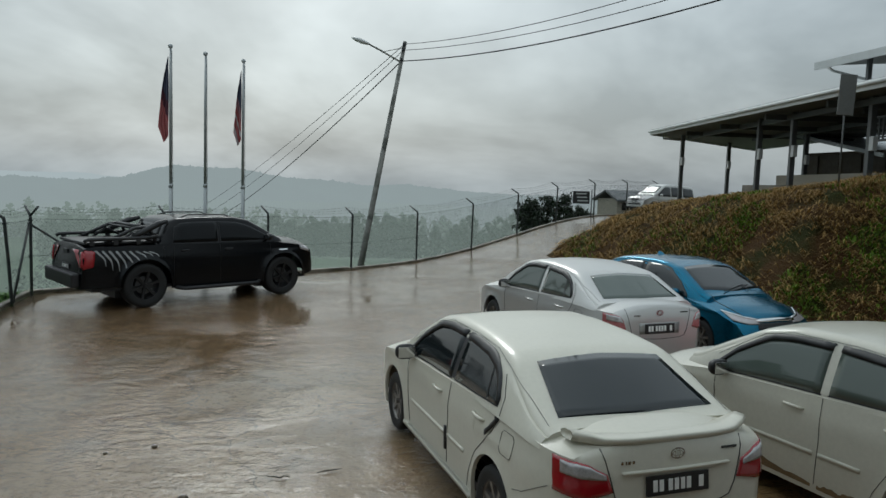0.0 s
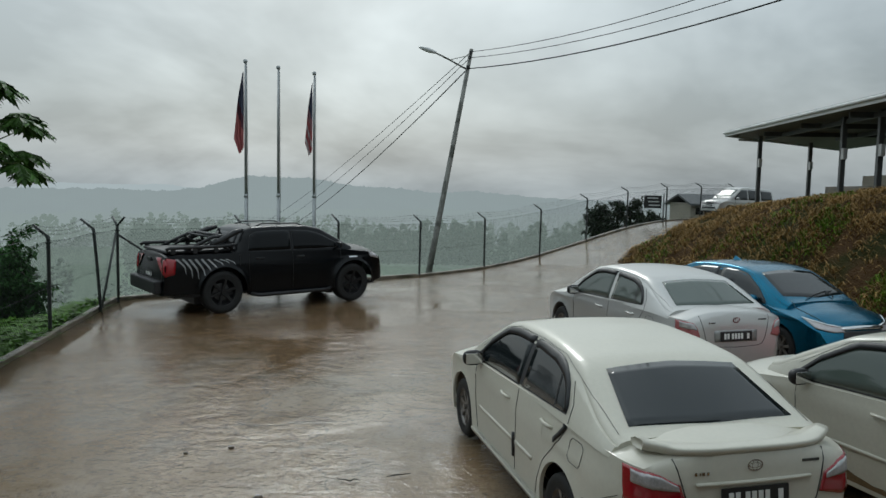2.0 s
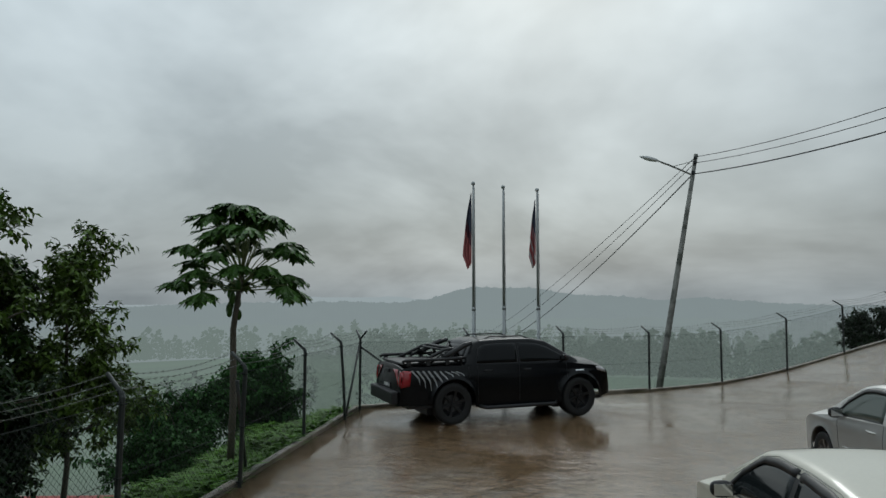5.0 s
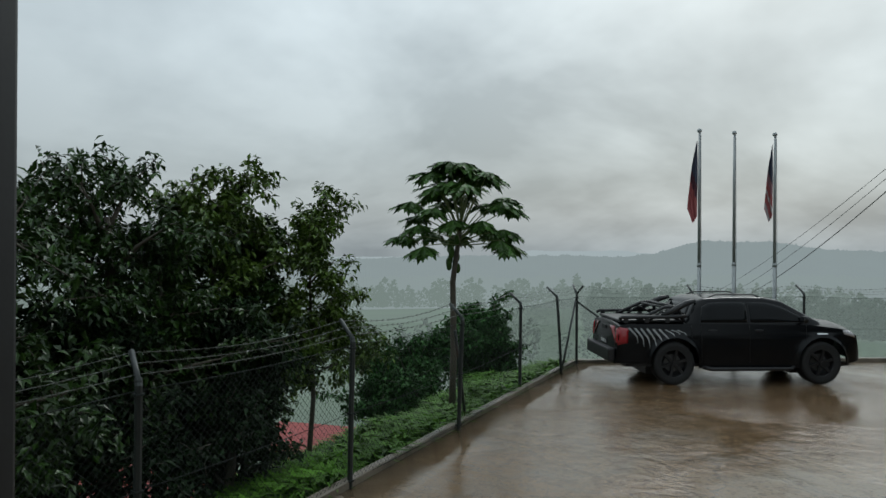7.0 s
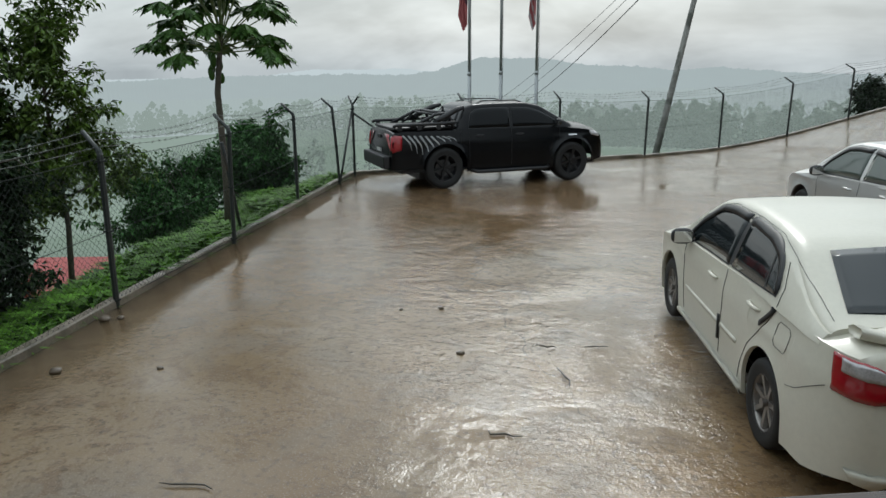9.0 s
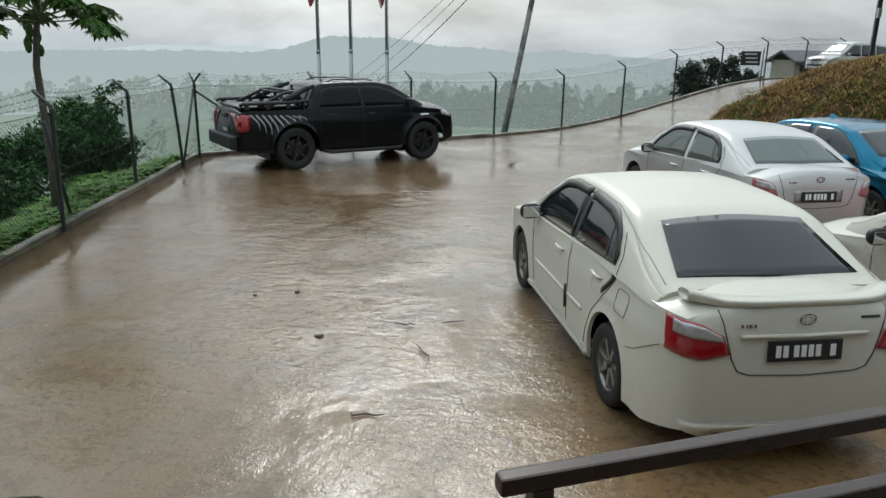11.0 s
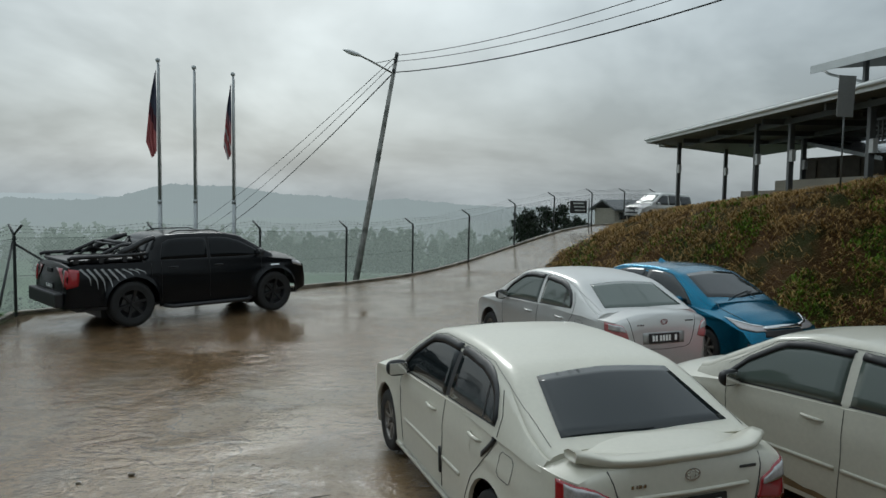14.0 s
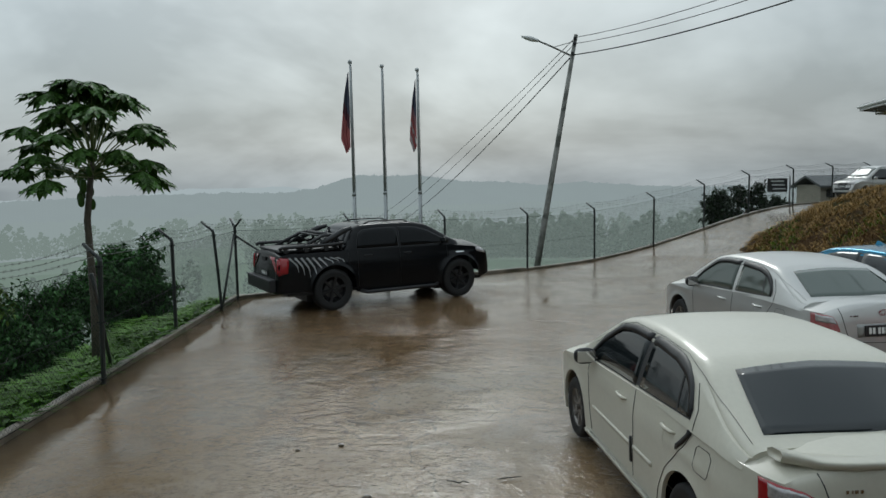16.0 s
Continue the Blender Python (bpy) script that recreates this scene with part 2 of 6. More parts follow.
M_BLACK = mat("black_car_paint", (0.0035, 0.004, 0.005), 0.2, 0.0, 0.2, 3, 50, 0.03, 0.002, 0.0, spec=0.25)
M_RED_PAINT = mat("red_car_paint", (0.35, 0.02, 0.03), 0.25, 0.2, 0.06, 2, 60, 0.02, 0.002, 0.9)
M_GLASS = glass_mat("tinted_car_glass", (0.012, 0.016, 0.017))
M_GLASS_BLACK = glass_mat("black_window_film", (0.004, 0.005, 0.006), 0.08)
M_GLASS_BLACK.node_tree.nodes["Principled BSDF"].inputs["Specular IOR Level"].default_value = 0.2
M_GLASS_GREEN = glass_mat("lightly_tinted_car_glass", (0.085, 0.105, 0.092))
M_TYRE = mat("tyre_rubber", (0.011, 0.011, 0.011), 0.7, 0, 0.3, 8, 60, 0.2, 0.004)
M_RIM = mat("alloy_rim", (0.27, 0.25, 0.23), 0.35, 0.7, 0.15, 10, 60, 0.05, 0.002)
M_RIM_DARK = mat("dark_alloy_rim", (0.10, 0.10, 0.10), 0.35, 0.5, 0.2, 10, 60, 0.05, 0.002)
M_TRIM = mat("black_plastic_trim", (0.013, 0.013, 0.014), 0.45, 0, 0.2, 10, 80, 0.1, 0.002)
M_SEAM = mat("panel_gap", (0.06, 0.06, 0.055), 0.8, 0, 0.1, 10, 60, 0)
M_CHROME = mat("chrome", (0.7, 0.7, 0.7), 0.12, 1.0, 0.05, 10, 60, 0)
M_TAIL = mat("red_lamp_lens", (0.30, 0.008, 0.014), 0.12, 0, 0.12, 25, 90, 0.15, 0.003, 0.8)
M_LENS = mat("clear_lamp_lens", (0.42, 0.40, 0.40), 0.1, 0.3, 0.25, 30, 90, 0.2, 0.004, 0.8)
M_PLATE = mat("black_number_plate", (0.012, 0.012, 0.012), 0.4, 0, 0.1, 10, 60, 0.02)
M_PLATE_INK = mat("plate_white_marks", (0.75, 0.75, 0.72), 0.5, 0, 0.05, 10, 60, 0)
M_CONC = mat("wet_kerb_concrete", (0.20, 0.17, 0.13), 0.4, 0, 0.3, 2.5, 30, 0.5, 0.01, second=(0.09, 0.08, 0.055), rvary=0.12)
M_STEEL = mat("wet_fence_post_steel", (0.035, 0.04, 0.038), 0.45, 0.3, 0.3, 5, 60, 0.2, 0.003, second=(0.09, 0.06, 0.04), mix=(0.6, 0.75))
M_WIRE = mat("galvanised_wire", (0.026, 0.031, 0.029), 0.65, 0.0, 0.2, 5, 60, 0, spec=0.2)
M_BARB = mat("wet_barbed_wire", (0.22, 0.23, 0.22), 0.35, 0.6, 0.2, 5, 60, 0)
M_POLE = mat("flagpole_steel", (0.34, 0.36, 0.36), 0.4, 0.4, 0.15, 3, 50, 0.05)
M_UTIL = mat("weathered_utility_pole", (0.23, 0.23, 0.21), 0.6, 0, 0.3, 3, 40, 0.3, 0.006, second=(0.08, 0.085, 0.07))
M_CABLE = mat("black_cable", (0.02, 0.022, 0.024), 0.6, 0, 0.1, 5, 40, 0)
M_RAIL = mat("brown_painted_rail", (0.055, 0.032, 0.024), 0.3, 0, 0.2, 4, 50, 0.12, 0.003, rvary=0.1)
M_SOIL = mat("bank_soil", (0.055, 0.030, 0.012), 0.85, 0, 0.45, 1.2, 22, 0.9, 0.05, second=(0.024, 0.026, 0.006), mix=(0.48, 0.6), spec=0.08)
M_GRASSLAND = mat("slope_grassland", (0.035, 0.06, 0.018), 0.8, 0, 0.4, 0.9, 14, 0.8, 0.05, second=(0.05, 0.045, 0.022))
M_DRY = mat("dead_cut_grass", (0.275, 0.175, 0.065), 0.85, 0, 0.2, 2, 20, 0, island=0.55, spec=0.12)
M_BLADE = mat("green_grass_blade", (0.065, 0.150, 0.014), 0.6, 0, 0.2, 2, 20, 0, island=0.5, spec=0.15)
M_LEAF = mat("broad_tree_leaf", (0.026, 0.058, 0.009), 0.34, 0, 0.2, 2, 20, 0, island=0.55, spec=0.35)
M_LEAF_LIGHT = mat("yellow_green_tree_leaf", (0.075, 0.125, 0.018), 0.4, 0, 0.2, 2, 20, 0, island=0.5, spec=0.3)
# darker leaf; canopy shade over the undergrowth is put into its colour
M_LEAF_DARK_SHADE = mat("dark_shaded_leaf", (0.009, 0.022, 0.006), 0.55, 0, 0.2, 2, 20, 0, island=0.5, spec=0.15)
M_PAPAYA = mat("papaya_leaf", (0.050, 0.110, 0.020), 0.5, 0, 0.2, 2, 20, 0, island=0.4, spec=0.25)
M_BARK = mat("wet_bark", (0.10, 0.085, 0.065), 0.7, 0, 0.35, 4, 40, 0.5, 0.01)
M_ROOF = mat("corrugated_roof_metal", (0.36, 0.38, 0.38), 0.3, 0.5, 0.12, 1, 30, 0.05, rvary=0.1)
M_FASCIA = mat("grey_painted_fascia", (0.55, 0.56, 0.55), 0.4, 0, 0.12, 1.5, 30, 0.05)
M_COL = mat("grey_steel_column", (0.10, 0.105, 0.105), 0.45, 0.2, 0.15, 3, 40, 0.05)
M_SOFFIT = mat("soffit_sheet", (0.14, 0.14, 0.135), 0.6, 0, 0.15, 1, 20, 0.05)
M_WALL = mat("cream_render_wall", (0.34, 0.31, 0.25), 0.8, 0, 0.12, 1, 30, 0.15, 0.004, second=(0.33, 0.30, 0.24))
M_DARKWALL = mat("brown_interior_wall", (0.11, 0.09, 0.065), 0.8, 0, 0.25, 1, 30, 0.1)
M_RED_ROOF = mat("red_metal_roof", (0.36, 0.07, 0.06), 0.45, 0.0, 0.2, 1, 20, 0.1)
M_BANKGREEN = mat("bank_weed_leaf", (0.105, 0.175, 0.016), 0.6, 0, 0.2, 2, 20, 0, island=0.5, spec=0.15)
M_MUD = mat("dried_mud_splash", (0.16, 0.105, 0.05), 0.7, 0, 0.3, 8, 60, 0.2, 0.003)
M_RIM_BLACK = mat("black_alloy_rim", (0.02, 0.02, 0.021), 0.3, 0.2, 0.2, 10, 60, 0.05, 0.002)
M_SIGN = mat("weathered_sign_back", (0.10, 0.10, 0.092), 0.6, 0.1, 0.2, 3, 40, 0.1)
M_STONE = mat("wet_stone", (0.10, 0.075, 0.05), 0.4, 0, 0.3, 20, 80, 0.4, 0.004)
M_BUSH = mat("bush_leaf", (0.034, 0.092, 0.022), 0.65, 0, 0.2, 2, 20, 0, island=0.5, spec=0.15)

# ---- mesh helpers ----
def obj(name, verts, faces, material, parent=None, label="", smooth=False):
    me = bpy.data.meshes.new(name)
    me.from_pydata([tuple(v) for v in verts], [], faces)
    me.update()
    if smooth:
        for p in me.polygons:
            p.use_smooth = True
    ob = new(name, me)
    me.materials.append(material)
    if parent is not None:
        ob.parent = parent
    if label:
        ob["label"] = label
    return ob


def part(name, bm, material, parent, label="", smooth=False):
    me = bpy.data.meshes.new(name)
    bm.to_mesh(me)
    bm.free()
    if smooth:
        for p in me.polygons:
            p.use_smooth = True
    ob = new(name, me)
    me.materials.append(material)
    if parent is not None:
        ob.parent = parent
    if label:
        ob["label"] = label
    return ob


def empty(name, m, label, category, group=""):
    ob = new(name)
    ob.matrix_world = m
    return tagged(ob, label, category, group)


def grid_faces(n, m, off=0):
    return [(off + i * m + j, off + i * m + j + 1, off + (i + 1) * m + j + 1, off + (i + 1) * m + j) for i in range(n - 1) for j in range(m - 1)]


def box_bm(sx, sy, sz, at=(0, 0, 0), bevel=0.0, bm=None, turn=None):
    own = bmesh.new()
    bmesh.ops.create_cube(own, size=1.0)
    bmesh.ops.scale(own, vec=(sx, sy, sz), verts=own.verts)
    if bevel:
        bmesh.ops.bevel(own, geom=own.edges[:], offset=bevel, segments=2, affect="EDGES", profile=0.6)
    if turn is not None:
        bmesh.ops.transform(own, matrix=turn, verts=own.verts)
    bmesh.ops.translate(own, vec=at, verts=own.verts)
    if bm is None:
        return own
    me = bpy.data.meshes.new("tmp")
    own.to_mesh(me); own.free()
    bm.from_mesh(me)
    bpy.data.meshes.remove(me)
    return bm


def tube_data(path, radius, n=8, cap=True):
    """Verts and faces of a tube along points; radius may be a list."""
    pts = [Vector(p) for p in path]
    V, Fc = [], []
    for i, p in enumerate(pts):
        d = (pts[min(i + 1, len(pts) - 1)] - pts[max(i - 1, 0)]).normalized()
        a = d.orthogonal().normalized() if i == 0 else (a - d * a.dot(d)).normalized()
        b = d.cross(a)
        r = radius[i] if isinstance(radius, (list, tuple)) else radius
        for k in range(n):
            q = 2 * math.pi * k / n
            V.append(p + (a * math.cos(q) + b * math.sin(q)) * r)
    for i in range(len(pts) - 1):
        for k in range(n):
            Fc.append((i * n + k, i * n + (k + 1) % n, (i + 1) * n + (k + 1) % n, (i + 1) * n + k))
    if cap:
        Fc.append(tuple(range(n))[::-1])
        Fc.append(tuple((len(pts) - 1) * n + k for k in range(n)))
    return V, Fc


def tube(name, path, radius, material, parent=None, n=8, label="", smooth=True):
    V, Fc = tube_data(path, radius, n)
    return obj(name, V, Fc, material, parent, label, smooth)


def join_data(chunks):
    V, Fc = [], []
    for v, f in chunks:
        o = len(V)
        V.extend(v)
        Fc.extend(tuple(i + o for i in q) for q in f)
    return V, Fc


def smooth01(x):
    x = min(max(x, 0.0), 1.0)
    return x * x * (3 - 2 * x)


def interp(x, pts):
    return float(np.interp(x, [p[0] for p in pts], [p[1] for p in pts]))


# ---- the lie of the land ----
KERB_A, CORNER = (-3.9, -2.2), (-8.72, 14.75)
BACK = [CORNER, (-2.75, 20.75), (-0.85, 23.3), (1.1, 25.95), (3.1, 28.7), (5.15, 31.5), (7.35, 34.2), (9.8, 37.6), (13.5, 44.0), (17.0, 52.0)]
BANK = [(12.6, 44.0), (9.2, 36.0), (5.9, 28.0), (3.7, 24.4), (4.9, 19.0), (6.75, 13.7), (10.0, 13.1), (16.0, 12.2), (26.0, 11.0)]


def road_z(x, y):
    s = (x + 1) * 0.59 + (y - 22) * 0.81
    return 1.35 * smooth01(s / 16.0)


def seg_dist(p, a, b):
    ax, ay = a
    dx, dy = b[0] - ax, b[1] - ay
    l2 = dx * dx + dy * dy
    t = min(max(((p[0] - ax) * dx + (p[1] - ay) * dy) / l2, 0), 1)
    return math.hypot(p[0] - ax - t * dx, p[1] - ay - t * dy), (dx * (p[1] - ay) - dy * (p[0] - ax)) / math.sqrt(l2)


def outside(x, y):
    """Metres beyond the kerbs, towards the valley; negative within the yard."""
    best = (1e9, 0)
    line = [KERB_A, *BACK]
    for a, b in zip(line, line[1:]):
        d, s = seg_dist((x, y), a, b)
        if d < best[0]:
            best = (d, s)
    return best[0] * (1 if best[1] > 0 else -1)


def in_bank(x, y):
    best = (1e9, 0)
    for a, b in zip(BANK, BANK[1:]):
        d, s = seg_dist((x, y), a, b)
        if d < best[0] - 1e-6:
            best = (d, s)
    return best[0] * (1 if best[1] > 0 else -1)


def plateau(x, y):
    p = interp(y, ((13, 3.25), (16, 3.1), (18.7, 2.80), (24.3, 2.2), (27, 1.9), (36.8, 0.95), (44, 1.0)))
    return min(p + max(x - 9.7, 0) * 0.22, 3.3)


def bank_z(x, y):
    d = in_bank(x, y)
    top = max(plateau(x, y) - road_z(x, y), 0.05)
    rise = interp(y, ((19, 1.0), (25, 0.62), (30, 0.42), (40, 0.3))) * max(d, 0)
    k = 0.5
    h = top - math.log(math.exp(-(min(rise, 20) - top) / k) + 1) * k if rise > 0 else 0
    h = max(min(h, rise), 0)
    wob = 0.16 * noise.noise((x * 0.7, y * 0.7, 1.7)) + 0.07 * noise.noise((x * 2.3, y * 2.3, 0.3))
    return road_z(x, y) + h + wob * smooth01(d / 0.8) * (1 if h < top * 0.9 else 0.5)


def valley_z(x, y):
    d = outside(x, y)
    if d <= 0:
        return -0.14
    z = -0.10 - 0.30 * d - 0.012 * min(d, 30) ** 2
    z = max(z, -34 - 6 * noise.noise((x * 0.004, y * 0.004, 0)))
    z -= 0.11 * max(d - 430, 0)
    if d < 40:
        z += 0.22 * noise.noise((x * 0.5, y * 0.5, 4)) * smooth01(d / 1.5)
    return z + road_z(x, y) * (1 - smooth01(d / 6))

# ---- ground, yard and bank ----
def build_ground():
    V, Fc = [], []
    rings = [0, 3, 5, 7, 8.5, 10, 11.5, 13, 14.5, 16, 17.5, 19, 20.5, 22, 24, 26, 28, 30, 33, 36, 40, 45, 50, 60, 75, 95, 125, 170, 240, 350, 520, 800, 1200, 1800, 2800]
    n = 160
    for r in rings:
        for k in range(n):
            a = 2 * math.pi * k / n
            x, y = 1.0 + r * math.sin(a), 9.0 + r * math.cos(a)
            z = valley_z(x, y)
            if outside(x, y) < 0 and (in_bank(x, y) > 1.0 or x > 24) and y < 50:
                z = 0.9
            if y < -4 and x > -4:
                z = -0.14
            V.append((x, y, z))
    for i in range(len(rings) - 1):
        for k in range(n):
            Fc.append((i * n + k, (i + 1) * n + k, (i + 1) * n + (k + 1) % n, i * n + (k + 1) % n))
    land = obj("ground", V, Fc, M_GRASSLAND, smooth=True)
    # outer land rings glow more and more, which paints the rain haze
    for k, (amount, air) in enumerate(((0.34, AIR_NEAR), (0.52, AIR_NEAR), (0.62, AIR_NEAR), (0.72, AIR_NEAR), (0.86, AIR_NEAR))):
        land.data.materials.append(haze_mat("valley_land_painted_haze", (0.050, 0.095, 0.035), air, amount))
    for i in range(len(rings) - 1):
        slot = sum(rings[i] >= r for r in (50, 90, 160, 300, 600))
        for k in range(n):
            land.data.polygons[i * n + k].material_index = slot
    return tagged(land, "wet green valley slope falling away below the yard", "ground", kind="structure")


def resample(keys, per):
    out = []
    for a, b in zip(keys, keys[1:]):
        for i in range(per):
            t = i / per
            out.append((a[0] + (b[0] - a[0]) * t, a[1] + (b[1] - a[1]) * t))
    return out + [keys[-1]]


def build_yard():
    left = resample([(-3.9, -2.2), (-6.1, 5.53), CORNER, (-2.75, 20.75), (3.1, 28.7), (9.8, 37.6), (17, 52)], 14)
    right = resample([(27, -2.2), (26.5, 5), (10.6, 14.2), (5.6, 19.6), (6.4, 27.8), (9.9, 36), (20, 52)], 14)
    m, V = 44, []
    for a, b in zip(left, right):
        for j in range(m):
            t = j / (m - 1)
            x, y = a[0] + (b[0] - a[0]) * t, a[1] + (b[1] - a[1]) * t
            V.append((x, y, road_z(x, y) + 0.012 * noise.noise((x * 0.35, y * 0.35, 2))))
    Fc = grid_faces(len(left), m)
    Fc = [f[::-1] for f in Fc]
    # slab edge towards the valley
    o = len(V)
    for i in range(len(left)):
        v = V[i * m]
        V.append((v[0], v[1], v[2] - 0.35))
    for i in range(len(left) - 1):
        Fc.append((i * m, o + i, o + i + 1, (i + 1) * m))
    return tagged(obj("pavement", V, Fc, M_WET, smooth=True), "wet concrete yard and road under muddy rain water", "pavement", kind="structure")


def build_bank():
    """A sheet that follows the foot of the bank and climbs to the level ground above."""
    foot = resample([(16.5, 54), *BANK, (40, 9.5)], 16)
    offs = [-0.25, 0.0, 0.2, 0.45, 0.75, 1.1, 1.5, 1.9, 2.3, 2.7, 3.1, 3.5, 4.0, 4.6, 5.4, 6.5, 8, 10, 13, 17, 22]
    V, pts = [], foot
    for i, p in enumerate(pts):
        a, b = pts[max(i - 5, 0)], pts[min(i + 5, len(pts) - 1)]
        d = Vector((b[0] - a[0], b[1] - a[1]))
        d.normalize()
        nrm = Vector((-d.y, d.x))
        fan = Vector((13, 26)) - Vector(p)
        fan.normalize()
        for o in offs:
            w = smooth01(o / 5)
            q = Vector(p) + (nrm * (1 - w) + fan * w).normalized() * o
            V.append((q.x, q.y, (bank_z(q.x, q.y) if o > 0 else road_z(q.x, q.y) - (0.12 if o < 0 else 0))))
    Fc = grid_faces(len(pts), len(offs))
    return tagged(obj("embankment", V, Fc, M_SOIL, smooth=True), "steep earth bank with dead and green grass", "embankment", kind="structure")


def strip(name, pts, width, height, material, label, category, base=0.0):
    V = []
    for i, p in enumerate(pts):
        a, b = pts[max(i - 1, 0)], pts[min(i + 1, len(pts) - 1)]
        d = Vector((b[0] - a[0], b[1] - a[1])).normalized()
        nrm = Vector((-d.y, d.x))
        z = road_z(*p) + base
        j = 0.01 * noise.noise((p[0] * 3, p[1] * 3, 9))
        for s, h in ((-0.5, -0.2), (-0.5, height * 0.85), (-0.4, height), (0.4, height), (0.5, height * 0.85), (0.5, -0.2)):
            V.append((p[0] + nrm.x * s * width, p[1] + nrm.y * s * width, z + h + (j if h > 0 else 0)))
    return tagged(obj(name, V, [f[::-1] for f in grid_faces(len(pts), 6)], material), label, category, kind="structure")


GROUND, YARD, EMBANKMENT = build_ground(), build_yard(), build_bank()
strip("kerb", resample([(KERB_A[0] - 0.06, KERB_A[1]), (CORNER[0] - 0.08, CORNER[1] + 0.05)], 60), 0.12, 0.09, M_CONC, "low wet concrete kerb along the fence", "kerb")
strip("kerb", resample([(CORNER[0] - 0.08, CORNER[1] + 0.06), (-2.8, 20.83)], 40), 0.17, 0.09, M_CONC, "low wet concrete kerb along the fence", "kerb")
strip("kerb", resample([(x - 0.05, y + 0.05) for x, y in BACK[1:8]], 10), 0.15, 0.06, M_CONC, "low muddy kerb along the rising road", "kerb")


# ---- fence ----
LEFT_POSTS = [(-4.55, -0.35, 0), (-5.28, 2.43, 0), (-6.03, 5.24, 0), (-6.76, 8.03, 0), (-7.79, 11.1, 0), (-8.3, 13.45, 0)]
BACK_POSTS = [(-8.62, 14.62, 0), (-6.65, 16.72, 0), (-4.68, 18.8, 0), (-2.69, 20.88, -0.04), (-0.82, 23.39, 0), (1.13, 25.98, 0.27),
              (3.11, 28.73, 0.68), (5.15, 31.55, 1.02), (7.45, 34.35, 1.25), (9.9, 37.7, 1.35), (13.4, 43.8, 1.45)]


FENCE = empty("fence", pose(0, 0, 0), "chain-link fence with bent steel posts and barbed wire", "fence")


def fence_post(p, lean, arm_dir, corner=False):
    x, y, z = p
    top = Vector((lean[0], lean[1], 1.70))
    V, Fc = tube_data([(0, 0, -0.25), (lean[0] * 0.5, lean[1] * 0.5, 0.85), top - Vector((0, 0, 0.03)), top + Vector((arm_dir[0] * 0.03, arm_dir[1] * 0.03, 0.02))], 0.032, 8)
    ob = obj("post", V, Fc, M_STEEL, FENCE, "dark wet steel post with a bent arm")
    ob.location = p
    tip = top + Vector((arm_dir[0] * 0.34, arm_dir[1] * 0.34, 0.19))
    tube("arm", [top - Vector((arm_dir[0] * 0.01, arm_dir[1] * 0.01, 0.01)), tip], 0.026, M_STEEL, ob, 6)
    if corner:
        tube("arm", [top, top + Vector((0.28, -0.2, 0.2))], 0.024, M_STEEL, ob, 6)
    for zz in (0.08, 0.85, 1.6):
        part("wire_clamp", box_bm(0.075, 0.075, 0.02, (lean[0] * zz / 1.7, lean[1] * zz / 1.7, zz), 0.004), M_WIRE, ob)
    return top + Vector(p), tip + Vector(p)


def fence_panel(a, b, ta, tb, tipa, tipb):
    """Chain-link between two posts, with line wires and barbed strands above."""
    a, b = Vector(a), Vector(b)
    lean_a, lean_b = ta - a, tb - b
    ln = (b - a).length

    def at(u, h):
        pa, pb = a + lean_a * (h / 1.7), b + lean_b * (h / 1.7)
        q = pa.lerp(pb, u) - a
        q.z -= 0.03 * math.sin(math.pi * u) * (h / 1.6)
        return q

    H, step, r = 1.58, 0.075, 0.0018
    chunks, n = [], int((ln + H) / step)
    for k in range(n + 1):
        for sgn in (1, -1):
            s0 = k * step - H if sgn > 0 else k * step
            h0, h1 = 0.06, 0.06 + H
            s1 = s0 + H * sgn
            # clip to the panel
            lo, hi = (s0, s1) if s0 < s1 else (s1, s0)
            if hi <= 0 or lo >= ln:
                continue
            def hz(s):
                return h0 + (s - s0) * sgn
            c0, c1 = max(lo, 0), min(hi, ln)
            p0, p1 = at(c0 / ln, hz(c0)), at(c1 / ln, hz(c1))
            mid = at((c0 + c1) / 2 / ln, hz((c0 + c1) / 2))
            chunks.append(tube_data([p0, mid, p1], r, 3, False))
    ob = obj("chain_link_panel", *join_data(chunks), M_WIRE, FENCE, "sagging chain-link mesh between two posts")
    ob.location = a
    for h in (0.07, 0.85, 1.63):
        tube("line_wire", [at(u / 6, h) for u in range(7)], 0.004, M_WIRE, ob, 4)
    for k in range(3):
        f = (k + 0.6) / 2.7
        pa, pb = ta.lerp(tipa, f) - a, tb.lerp(tipb, f) - a
        pts = []
        for u in range(9):
            q = pa.lerp(pb, u / 8)
            q.z -= (0.05 + 0.02 * k) * math.sin(math.pi * u / 8)
            pts.append(q)
        ch = [tube_data(pts, 0.0035, 4)]
        m = int(ln / 0.13)
        for i in range(1, m):
            q = pa.lerp(pb, i / m)
            q.z -= (0.05 + 0.02 * k) * math.sin(math.pi * i / m)
            s = 0.018
            ch.append(tube_data([q + Vector((s, 0, s)), q - Vector((s, 0, s))], 0.002, 3, False))
            ch.append(tube_data([q + Vector((0, s, -s)), q - Vector((0, s, -s))], 0.002, 3, False))
        obj("barbed_wire", *join_data(ch), M_BARB, ob)


